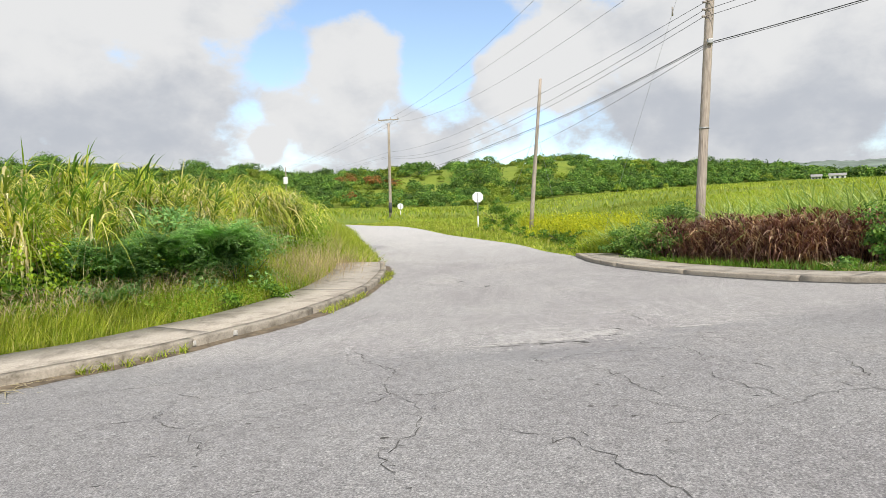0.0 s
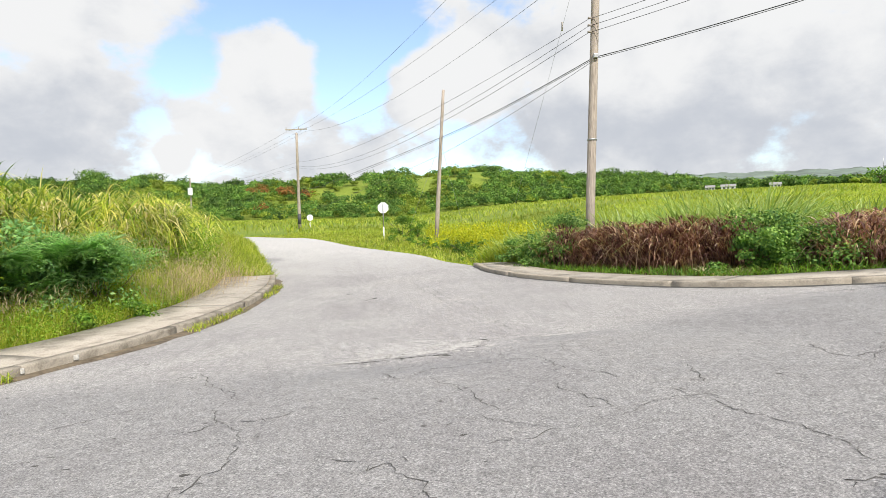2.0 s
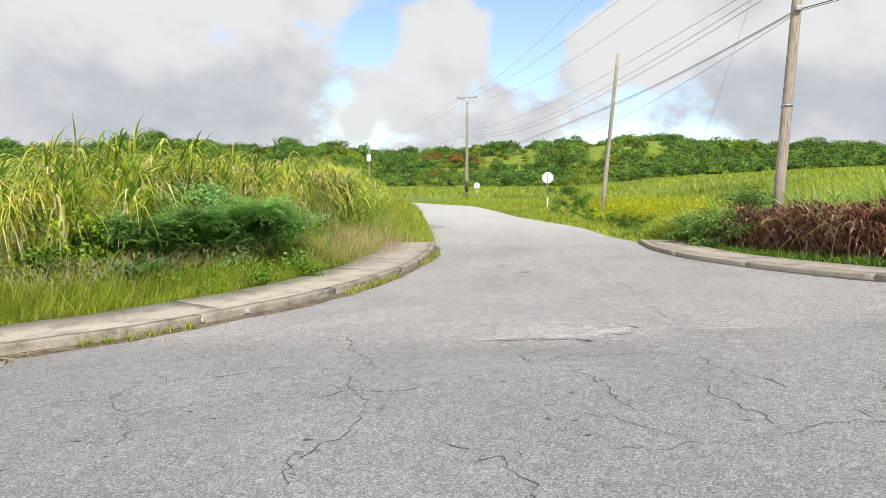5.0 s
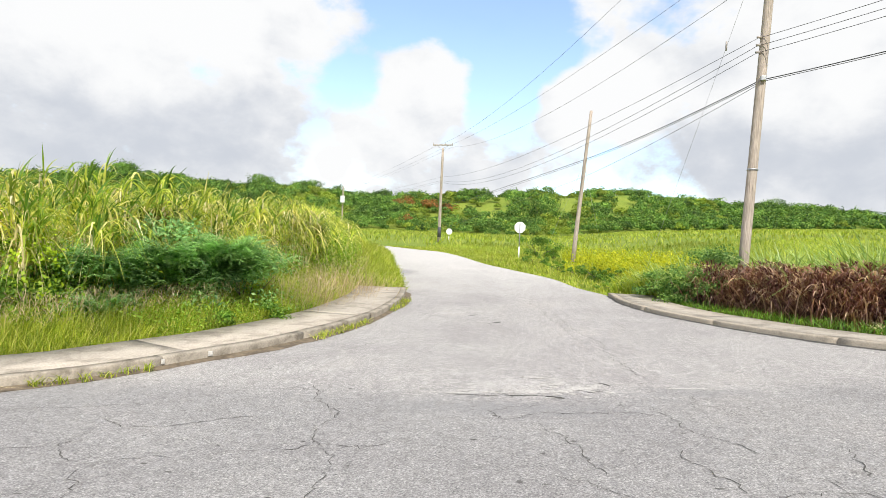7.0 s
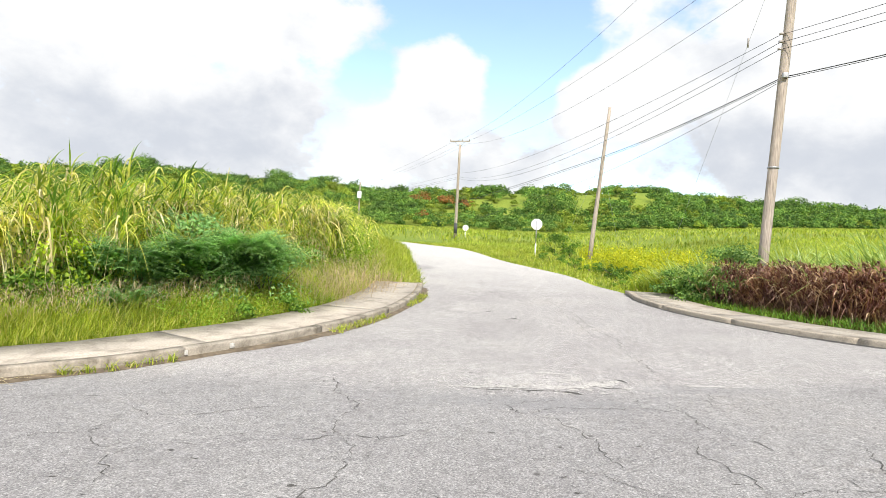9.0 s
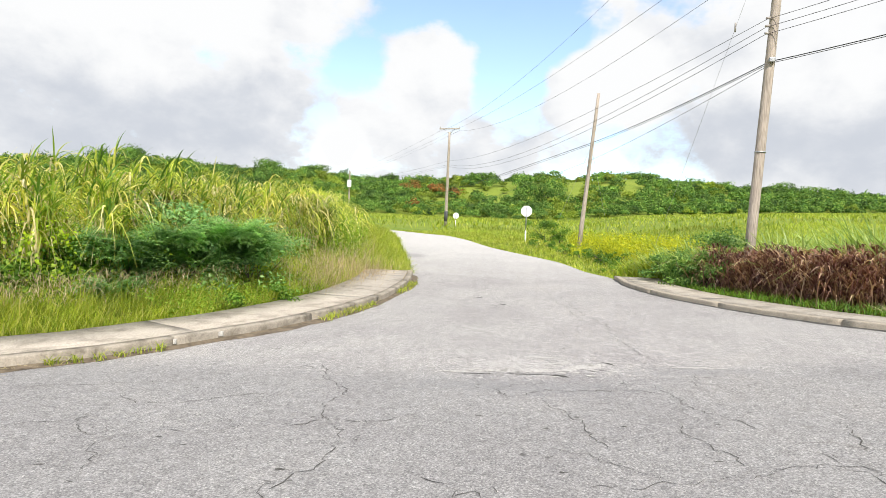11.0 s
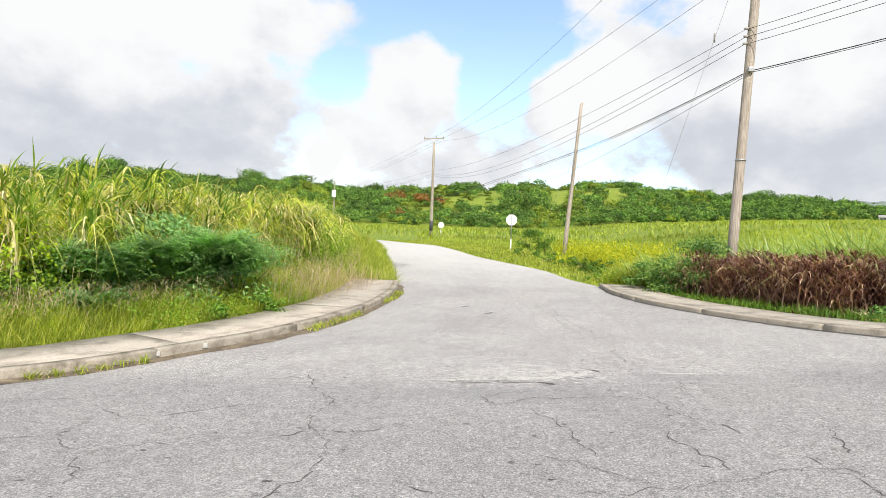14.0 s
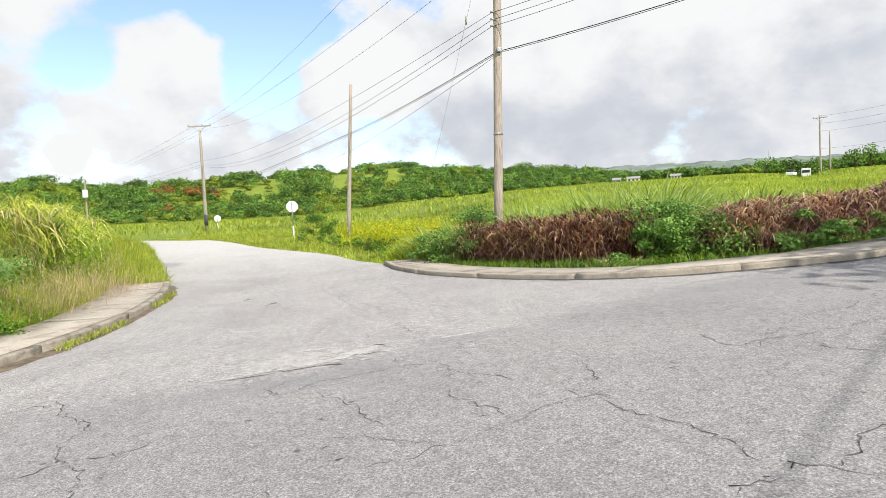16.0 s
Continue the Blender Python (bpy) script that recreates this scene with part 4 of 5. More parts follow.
def build_cane():
    rs = np.random.RandomState(21)

    def zone(lo, hi):
        def keep(x, y, r):
            d = from_left(x, y)
            e = cane_edge(y)
            return left_of(x, y) & (d > e + lo) & (d < e + hi) & (y > -0.95 * x - 3.0)
        return keep
    p = np.concatenate([scatter(520, -24, -5, 3, 46, zone(0, 2.6), 1), scatter(900, -46, -6, 4, 60, zone(2.4, 14), 2)])
    n = len(p)
    g = on_land(p)
    inside = from_left(p[:, 0], p[:, 1]) - cane_edge(p[:, 1])
    tall = rs.uniform(0.84, 1.1, n) * np.interp(inside, [0, 1.0, 2.6], [0.66, 0.9, 1.0])
    tall *= 1 + 0.1 * np.sin(p[:, 0] * 0.9 + 1.0) * np.cos(p[:, 1] * 0.7)
    tall *= np.interp(p[:, 1], [7, 10, 14, 22, 40], [1.44, 1.4, 1.31, 1.2, 1.07])
    tilt = rs.normal(size=(n, 2)) * 0.13 + np.array([0.12, -0.02])
    joints = np.column_stack([tilt * 2.0 * tall[:, None], 2.0 * tall])
    stalks = [blades(g + rs.normal(size=(n, 3)) * 0.01, 2.15 * tall, 0.045, np.linalg.norm(tilt, axis=1), 0.0, np.arctan2(tilt[:, 1], tilt[:, 0]), 2, 3 + k) for k in range(2)]
    green, dry = [], []
    # the fan of leaves on each stalk, combed over by the wind
    for k in range(22):
        s = rs.uniform(0.78, 1.0, n)
        root = g + joints * s[:, None] + rs.normal(size=(n, 3)) * 0.03
        up = k < 3
        green.append(blades(root, rs.uniform(0.6, 1.0, n) if up else rs.uniform(0.75, 1.45, n), rs.uniform(0.024, 0.052, n), rs.uniform(0.15, 0.55, n) if up else rs.uniform(0.45, 1.1, n),
                            rs.uniform(0.0, 0.4, n) if up else rs.uniform(0.55, 1.35, n), rs.normal(0.0, 0.9 if up else 1.5, n), 6, 30 + k))
    for k in range(9):
        pick = rs.uniform(size=n) < np.interp(p[:, 1], [8.6, 9.6], [0.12, 1.0])
        m = int(pick.sum())
        root = (g + joints * rs.uniform(0.3, 0.85, n)[:, None])[pick] + rs.normal(size=(m, 3)) * 0.04
        green.append(blades(root, rs.uniform(0.5, 1.0, m), rs.uniform(0.026, 0.055, m), rs.uniform(0.4, 1.1, m), rs.uniform(0.4, 1.3, m), rs.normal(0.1, 1.6, m), 4, 60 + k))
    # some fans have dried whole
    dead = np.flatnonzero(rs.uniform(size=n) < 0.16)
    for k in range(10):
        m = len(dead)
        root = (g + joints * rs.uniform(0.86, 1.02, n)[:, None])[dead] + rs.normal(size=(m, 3)) * 0.04
        dry.append(blades(root, rs.uniform(0.5, 1.1, m), rs.uniform(0.02, 0.05, m), rs.uniform(0.3, 0.9, m), rs.uniform(0.6, 1.5, m), rs.normal(0.0, 1.4, m), 5, 160 + k))
    # dead leaves hanging in skirts under the fans, thickest where the stalks stand bare
    bare = np.interp(p[:, 1], [8, 9.4, 10.6, 30], [1.3, 1.0, 0.5, 0.42]) * np.where(np.sin(p[:, 0] * 2.3) + np.sin(p[:, 1] * 1.9 + 2) > -0.3, 1.0, 0.35)
    for k in range(18):
        pick = rs.uniform(size=n) < bare
        m = int(pick.sum())
        root = (g + joints * rs.uniform(0.5, 0.98, n)[:, None])[pick] + rs.normal(size=(m, 3)) * 0.05
        dry.append(blades(root, rs.uniform(0.4, 1.15, m), rs.uniform(0.02, 0.055, m), rs.uniform(0.08, 0.55, m), rs.uniform(1.0, 1.8, m), None, 5, 90 + k))
    stuff("cane_stalks", joined(*stalks), straw_mat, "bare straw-coloured cane stalks", "cane")
    stuff("tall_cane", joined(*green), cane_mat, "tall green cane with arching leaves", "cane")
    stuff("dry_cane_leaves", joined(*dry), straw_mat, "dry straw-coloured leaves hanging in the cane", "cane")
    # green creepers and weeds grown through the lower cane
    c = scatter(520, -20, -4.5, 5, 32, zone(-0.45, 0.9), 12)
    c = c[(c[:, 1] > 9.3) | (rs.uniform(size=len(c)) < 0.35)]
    k = rs.randint(0, len(c), 30000)
    hmax = (rs.uniform(0.4, 1.9, len(c)) * np.interp(c[:, 1], [8, 9.2, 12], [0.35, 0.8, 1.0]))[k]
    up = rs.uniform(0.05, 1.0, len(k))
    pts = np.column_stack([c[k] + rs.normal(size=(len(k), 2)) * 0.28, land(c[k, 0], c[k, 1]) + hmax * up])
    stuff("creepers", leaves(pts, rs.uniform(0.045, 0.12, len(k)), 0.6, 13), weed_green, "green creepers and weeds grown through the cane", "weeds")
    # upright shoots over the top
    q = np.flatnonzero((p[:, 1] < 16) & (inside < 4))
    q = q[rs.permutation(len(q))[:46]]
    root = g[q] + joints[q]
    sh = [blades(root + rs.normal(size=root.shape) * 0.03, rs.uniform(0.7, 1.15, len(q)), 0.045, rs.uniform(0.2, 0.9, len(q)), rs.uniform(0.1, 0.7, len(q)), rs.normal(0.1, 0.8, len(q)), 5, 80 + k) for k in range(4)]
    stuff("cane_shoots", joined(*sh), broad_leaf, "upright green shoots standing over the cane", "cane")


def build_verges():
    rs = np.random.RandomState(31)

    def strip(lo, hi, y0, y1):
        return lambda x, y, r: left_of(x, y) & (from_left(x, y) > lo) & (from_left(x, y) < hi) & (y > y0) & (y < y1) & (y > -0.95 * x - 3.2)
    p = scatter(46000, -17, -2, 4, 20.5, strip(1.48, 4.6, 3, 20.3), 4)
    d = from_left(p[:, 0], p[:, 1])
    h = np.interp(d, [1.5, 1.75, 2.6, 4.5], [0.18, 0.46, 0.84, 1.1]) * rs.uniform(0.6, 1.25, len(p))
    q = scatter(26000, -14, -2.5, 19.3, 44, strip(0.02, 4.5, 19.4, 44), 5)
    dq = from_left(q[:, 0], q[:, 1])
    hq = np.interp(dq, [0, 0.4, 1.6, 4], [0.22, 0.55, 1.0, 1.6]) * rs.uniform(0.6, 1.2, len(q))
    allp, allh = np.concatenate([p, q]), np.concatenate([h, hq])
    g = on_land(allp)
    g[:len(p), 2] += 0.08
    grass = blades(g, allh, np.where(np.arange(len(allp)) < len(p), 0.010, 0.017), rs.uniform(0.1, 0.9, len(allp)), rs.uniform(0, 0.5, len(allp)), rs.normal(0.2, 1.4, len(allp)), 3, 41)
    stuff("verge_grass", grass, grass_mat, "long yellow-green grass on the verge", "grass")
    s = scatter(2800, -16, -4.2, 5, 13, strip(2.3, 3.9, 3, 12.5), 6)
    s2 = scatter(1500, -9, -3.5, 13, 26, strip(1.3, 3.6, 13, 26), 16)
    s = np.concatenate([s, s2])
    gs = on_land(s) + np.column_stack([np.zeros((len(s), 2)), rs.uniform(0.5, 0.92, len(s))])
    stuff("grass_seed_heads", blades(gs, rs.uniform(0.12, 0.3, len(s)), 0.008, rs.uniform(0.3, 1.2, len(s)), rs.uniform(0.1, 0.6, len(s)), None, 3, 42), seed_mat,
          "pinkish beige seed heads over the grass", "grass")
    w = scatter(6000, -6.6, -3, 9.8, 14.5, lambda x, y, r: left_of(x, y) & (from_left(x, y) > 1.55) & (from_left(x, y) < 3.3) & (np.sin(x * 2.1) + np.sin(y * 1.9) + 0.5 * np.sin(y * 5 + x * 3) > -0.5), 17)
    wp = on_land(w, -0.05) + np.column_stack([np.zeros((len(w), 2)), rs.uniform(0.03, 1.0, len(w)) * np.interp(from_left(w[:, 0], w[:, 1]), [1.5, 2.2, 3.3], [0.2, 0.5, 0.75])])
    stuff("verge_weeds", leaves(wp, rs.uniform(0.03, 0.09, len(w)), 0.4, 46), weed_green, "fresh green leafy weeds on the verge", "weeds")
    # weeds in the gutter
    k = rs.randint(0, len(gutter_line), 2600)
    k = k[np.sin(k * 0.35) + 0.6 * np.sin(k * 0.13 + 1) > 0.1]
    f = rs.uniform(0.05, 0.9, len(k))[:, None]
    gp = gutter_line[k] * (1 - f) + gutter_out[k] * f + rs.normal(size=(len(k), 2)) * 0.05
    stuff("gutter_weeds", blades(on_land(gp, -0.01), rs.uniform(0.05, 0.2, len(k)), 0.012, rs.uniform(0.3, 1.2, len(k)), rs.uniform(0, 0.3, len(k)), None, 3, 43), grass_mat,
          "small green and straw weeds along the kerb", "weeds")

    def right(lo, hi, y0, y1):
        return lambda x, y, r: (x > x_right(np.clip(y, 9.9, 68))) & (from_right(x, y) > lo) & (from_right(x, y) < hi) & (y > y0) & (y < y1)
    p = scatter(22000, -16, 9, 21.5, 52, right(0.0, 4.5, 21.8, 52), 7)
    d = from_right(p[:, 0], p[:, 1])
    g = on_land(p)
    stuff("low_grass", blades(g, np.interp(d, [0, 0.5, 4], [0.10, 0.2, 0.36]) * rs.uniform(0.6, 1.3, len(p)), 0.024, rs.uniform(0.2, 0.9, len(p)), rs.uniform(0, 0.3, len(p)), None, 3, 44), grass_mat,
          "short bright green grass beside the side road", "grass")
    p = scatter(4200, 2.5, 18, 9.5, 23, right(1.45, 2.6, 9.4, 23), 8)
    stuff("pavement_weeds", blades(on_land(p, -0.06), rs.uniform(0.05, 0.34, len(p)), 0.016, rs.uniform(0.4, 1.4, len(p)), rs.uniform(0, 0.3, len(p)), None, 3, 45), broad_leaf,
          "green weeds along the back of the pavement", "weeds")


def build_field():
    rs = np.random.RandomState(51)

    def in_field(x, y, r):
        az = np.degrees(np.arctan2(x, np.maximum(y, 1)))
        right = (x > x_right(np.clip(y, 9.9, 68))) & (from_right(x, y) > 3.6)
        far = y > 66
        return (right | far) & (az > -32) & (az < 50) & (np.hypot(x, y) < 228 + 200 * ss(2, 26, az)) & (y > 15)
    a = scatter(34000, -10, 60, 16, 70, in_field, 9)
    b = scatter(52000, -110, 330, 60, 400, in_field, 10)
    keep = rs.uniform(size=len(b)) < np.clip(130 / np.hypot(b[:, 0], b[:, 1]), 0.25, 1)
    b = b[keep]
    va = blades(on_land(a), rs.uniform(0.25, 0.55, len(a)), 0.05, rs.uniform(0.2, 0.8, len(a)), rs.uniform(0.0, 0.4, len(a)), None, 3, 52)
    vb = blades(on_land(b), rs.uniform(0.5, 0.95, len(b)), rs.uniform(0.09, 0.2, len(b)), rs.uniform(0.2, 0.8, len(b)), rs.uniform(0.0, 0.4, len(b)), None, 2, 53)
    stuff("young_cane_field", joined(va, vb), field_mat, "bright green field of young cane", "field")
    w = scatter(4200, 1.8, 8.5, 24.5, 38, lambda x, y, r: (from_right(x, y) > 2.4) & (x > x_right(y)) & (np.sin(x * 1.7 + y * 0.4) + np.sin(y * 0.9) > -0.35), 11)
    top = on_land(w) + np.column_stack([np.zeros((len(w), 2)), rs.uniform(0.15, 0.85, len(w))])
    stuff("yellow_weeds", joined(blades(on_land(w), rs.uniform(0.4, 0.85, len(w)), 0.02, rs.uniform(0.1, 0.5, len(w)), 0.0, None, 3, 54), leaves(top, rs.uniform(0.07, 0.16, len(w)), 0.6, 55)), weed_mat,
          "yellow-green flowering weeds at the edge of the field", "weeds")


def lumps(rs, n, spread, height, squash=0.8):
    """Leaf places on the outside of a few rounded lumps, as a bush grows."""
    out, nor = [], []
    k = 13
    for _ in range(k):
        c = np.array([rs.normal() * spread * 0.62, rs.normal() * spread * 0.62, height * rs.uniform(0.16, 0.86)])
        rad = height * rs.uniform(0.13, 0.27)
        v = rs.normal(size=(n // k, 3))
        v /= np.linalg.norm(v, axis=1)[:, None]
        v[:, 2] = np.where(v[:, 2] < -0.45, -v[:, 2], v[:, 2])
        out.append(c + v * rad * rs.uniform(0.35, 1.25, (n // k, 1)) * np.array([1.25, 1.25, squash]))
        nor.append(v)
    return np.concatenate(out), np.concatenate(nor)


def shrub(x, y, spread, height, material, label, seed, kind="leaf", n=900, leaf=0.09, name="shrub"):
    rs = np.random.RandomState(seed)
    top = tagged(new(name), label, "shrub")
    top.location = (x, y, gz(x, y) - 0.06)
    pts, nor = lumps(rs, n, spread, height)
    pts[:, 2] = np.maximum(pts[:, 2], 0.05)
    bm = bmesh.new()
    for k in range(9):
        e = pts[rs.randint(len(pts))] * 0.85
        tube([(0, 0, -0.05), (e[0] * 0.35 + rs.normal() * 0.05, e[1] * 0.35, e[2] * 0.5), tuple(e)], 0.022, 0.006, 5, True, bm)
    part("stems", bm, bark, top, "thin brown stems")
    if kind == "leaf":
        vf = leaves(pts, leaf * rs.uniform(0.6, 1.4, len(pts)), 0.6, seed, nor)
    else:
        way = np.arctan2(nor[:, 1], nor[:, 0]) + rs.normal(size=len(pts)) * 0.5
        half = len(pts) // 4
        vf = joined(fronds(pts[:half] - nor[:half] * 0.06, rs.uniform(0.26, 0.48, half), way[:half], rs.uniform(0.5, 1.6, half), 8, leaf, seed),
                    leaves(pts[::2], leaf * 1.3 * rs.uniform(0.6, 1.4, len(pts[::2])), 0.4, seed, nor[::2] * 0.8, 0.1))
    part("foliage", mesh_of(*vf), material, top)
    return top


def clump(x, y, height, material, label, seed, n=420, width=0.02, lean=(0.25, 0.9), droop=(0.1, 0.5), name="grass_clump", spread=0.35, category="grass", group="", plumes=0):
    rs = np.random.RandomState(seed)
    r = np.column_stack([rs.normal(size=(n, 2)) * spread * 0.6, np.zeros(n)])
    way = np.arctan2(r[:, 1], r[:, 0]) + rs.normal(size=n) * 0.8
    vf = blades(r, height * rs.uniform(0.5, 1.1, n), width * rs.uniform(0.7, 1.4, n), rs.uniform(*lean, n), rs.uniform(*droop, n), way, 4, seed)
    if plumes:
        a = rs.uniform(0, 2 * np.pi, plumes)
        d = rs.uniform(0.1, 0.42, plumes) * height
        pr = np.column_stack([np.cos(a) * d, np.sin(a) * d, height * rs.uniform(0.2, 0.84, plumes) ** 1.15 * (1 - 0.35 * d / height)])
        vf = joined(vf, blades(pr, rs.uniform(0.2, 0.4, plumes), rs.uniform(0.03, 0.055, plumes), rs.uniform(0.5, 1.2, plumes), rs.uniform(0.3, 1.2, plumes), a + rs.normal(size=plumes) * 0.5, 4, seed + 7))
    ob = thing(name, mesh_of(*vf), material, label, category, group)
    ob.location = (x, y, gz(x, y) - 0.05)
    return ob


def build_right_bank():
    rs = np.random.RandomState(61)
    for k in range(17):
        s = k / 16
        x, y = 5.85 + 2.65 * s + rs.normal() * 0.1, 19.5 - 4.95 * s + rs.normal() * 0.1
        for row in range(2):
            clump(x + row * 0.75 + rs.normal() * 0.12, y + row * 0.6, rs.uniform(1.1, 1.75) * (1 + 0.1 * row), purple_mat, "purple-brown fountain grass clump behind the pavement",
                  100 + 2 * k + row, 380, 0.024, (0.1, 0.7), (0.15, 0.8), "purple_grass", 0.45, "grass", "purple grass clumps", 620)
    for k in range(22):
        s = k / 21
        x, y = 9.9 + 7.6 * s, 12.4 + 0.9 * s + rs.normal() * 0.12
        for row in range(2):
            clump(x + rs.normal() * 0.12, y + row * 0.75, rs.uniform(1.05, 1.55), rose_mat, "purple-brown fountain grass clump behind the pavement",
                  150 + 2 * k + row, 300, 0.024, (0.1, 0.7), (0.15, 0.8), "purple_grass", 0.45, "grass", "purple grass clumps", 480)
    for x, y, sp, h, sd in ((4.7, 20.9, 0.8, 1.1, 1), (5.0, 19.9, 0.7, 1.2, 2), (5.5, 19.2, 0.6, 1.0, 8), (5.9, 20.9, 0.9, 1.9, 3), (10.6, 12.5, 0.6, 1.1, 9), (11.6, 11.95, 0.6, 0.7, 10), (12.9, 12.1, 0.6, 0.8, 11), (10.4, 11.75, 0.6, 0.6, 12), (14.6, 12.4, 0.5, 0.9, 13), (8.6, 13.7, 0.6, 1.0, 4), (9.1, 13.1, 0.7, 1.1, 5), (9.3, 14.2, 0.6, 1.5, 6), (9.6, 12.9, 0.8, 1.4, 7)):
        shrub(x, y, sp, h, bush_leaf, "low leafy dark green bush behind the pavement", 200 + sd, "leaf", 3200, 0.075)
    for x, y, h, sd in ((8.7, 17.6, 2.1, 1), (9.4, 16.9, 2.25, 2), (10.2, 16.4, 2.25, 3), (9.4, 18.2, 2.3, 4), (10.8, 16.9, 2.2, 16), (8.2, 18.4, 1.9, 17), (12.3, 15.4, 1.6, 5), (12.9, 15.9, 1.5, 6), (7.7, 21.0, 2.0, 7), (6.0, 21.2, 1.7, 8), (5.5, 21.8, 1.5, 13), (8.3, 20.2, 2.0, 14), (5.0, 22.6, 1.15, 9), (4.6, 23.6, 0.9, 10), (11.4, 17.8, 1.8, 11), (5.5, 22.9, 1.3, 12)):
        clump(x, y, 1.32 * h, field_mat if 8 < sd < 13 else tuft_leaf, "tuft of tall green cane at the field's edge", 230 + sd, 640, 0.046, (0.25, 0.95), (0.1, 0.7), "cane_tuft", 0.75, "cane", "cane tufts")
    clump(8.05, 13.75, 0.5, straw_mat, "flattened patch of dry straw", 260, 260, 0.02, (0.8, 1.6), (0.2, 0.5), "dry_grass", 0.4)


def build_left_bank():
    clump(-5.75, 6.25, 0.35, straw_mat, "flattened dry straw lying in the gutter", 340, 160, 0.018, (1.0, 2.2), (0.3, 0.7), "dry_straw", 0.4)
    for x, y, sp, h, sd in ((-7.1, 11.1, 0.5, 2.0, 1), (-6.6, 11.8, 0.55, 2.3, 2), (-5.4, 12.9, 0.65, 2.0, 3), (-5.9, 12.2, 0.65, 1.8, 4), (-6.9, 10.8, 0.5, 1.0, 5)):
        shrub(x, y, sp, h, dark_leaf, "dark green feathery-leaved bush before the cane", 300 + sd, "frond", 5200, 0.08)
    for x, y, sp, h, sd in ((-8.1, 9.5, 0.5, 1.5, 1), (-9.8, 8.1, 0.6, 0.8, 2), (-7.6, 10.5, 0.5, 1.5, 3), (-7.9, 10.1, 0.5, 1.9, 4), (-7.2, 10.4, 0.5, 0.9, 5), (-8.9, 8.7, 0.6, 0.9, 6)):
        shrub(x, y, sp, h, dark_leaf if sd in (2, 5) else broad_leaf, "leafy green bush before the cane", 320 + sd, "frond" if sd in (2, 5) else "leaf", 2600, 0.085)
    for k, (x, y, h) in enumerate(((-4.6, 14.6, 1.1), (-5.0, 15.6, 1.3), (-4.4, 16.4, 1.2), (-4.9, 13.7, 1.2), (-5.2, 17.3, 1.5), (-4.4, 18.2, 1.2))):
        clump(x, y, h, seed_mat, "dry beige grass gone to seed on the verge", 370 + k, 240, 0.006, (0.1, 0.8), (0.0, 0.4), "dry_grass", 0.7)
    shrub(-7.65, 9.9, 0.33, 1.95, lime_leaf, "bright lime-green climbing weed in the cane", 330, "leaf", 700, 0.08, "climbing_weed")
    shrub(-4.9, 12.3, 0.8, 0.6, broad_leaf, "low green creeping weeds on the verge", 331, "leaf", 2400, 0.06, "creeping_weed")
    shrub(-5.5, 11.4, 0.8, 0.55, broad_leaf, "low green creeping weeds on the verge", 332, "leaf", 2200, 0.055, "creeping_weed")
    for k, (x, y) in enumerate(((2.3, 29.3), (3.0, 27.6), (3.6, 26.4), (1.5, 31.2), (4.0, 24.6), (0.2, 33.8), (3.9, 28.8))):
        shrub(x, y, 0.7, 0.5, broad_leaf, "low green creeping weeds on the verge", 350 + k, "leaf", 700, 0.09, "creeping_weed")
    shrub(0.35, 38.3, 0.6, 1.5, broad_leaf, "small green bush beside the stop sign", 333, "leaf", 2600, 0.09)
    shrub(1.3, 39.2, 0.5, 0.8, broad_leaf, "small green bush beside the stop sign", 334, "leaf", 1200, 0.09)


# ---- woods and distance ----
def polar(az, r):
    return r * math.sin(radians(az)), r * math.cos(radians(az))


def hill_base(az):
    return float(225 + 200 * ss(2, 26, az))


def crown_cloud(rs, c, rad, n, size):
    v = rs.normal(size=(n, 3))
    v /= np.linalg.norm(v, axis=1)[:, None]
    v[:, 2] = np.abs(v[:, 2]) - 0.25 * (rs.uniform(size=n) < 0.4)
    lump = 1 + 0.28 * np.sin(v[:, 0] * 4 + c[0]) * np.cos(v[:, 1] * 5 + c[1]) + 0.2 * np.sin(v[:, 2] * 6 + c[0])
    return c + v * (rad * lump * rs.uniform(0.75, 1.05, n))[:, None] * np.array([1, 1, 0.85]), size * rs.uniform(0.6, 1.3, n), v


def build_woods():
    rs = np.random.RandomState(71)
    kinds = {"woods": ([], [], []), "scrub": ([], [], [])}
    for k in range(3000):
        az = rs.uniform(-58, 54)
        base = hill_base(az)
        s = rs.uniform(0, 1) ** 1.1
        r = base + 2 + s * 140
        glade = math.sin(az * 1.1 + 0.5) + math.sin(az * 2.3 + s * 9) + 0.6 * math.sin(s * 17 + az)
        clear = -9 < az < 11 and 0.42 < s < 0.86 and glade > -0.1
        if clear and rs.uniform() < 0.9:
            continue
        x, y = polar(az, r)
        light = math.sin(az * 0.55 + 1.0) + math.sin(az * 1.7 + s * 7) + rs.normal() * 0.8 > (0.6 if az < 8 else 1.9)
        rad = rs.uniform(2.0, 3.9) * (0.75 if s < 0.06 else 1.0) * (0.5 if clear else 1.0) * (0.8 if light else 1.0) * (r / 290) ** 0.5
        p, q, v = crown_cloud(rs, np.array([x, y, gz(x, y) + rad * (rs.uniform(0.35, 0.95) if s < 0.75 else rs.uniform(0.05, 0.45))]), rad, 230, 0.72 * (r / 270))
        for store, item in zip(kinds["scrub" if light or clear else "woods"], (p, q, v)):
            store.append(item)
    for name, mat, label in (("woods", wood_leaf, "dense dark green woods on the hillside"), ("scrub", scrub_leaf, "lighter green scrub among the woods")):
        c, z, v = (np.concatenate(a) for a in kinds[name])
        stuff(name, leaves(c, z, 0.8, 72, v, 0.1), mat, label, name)


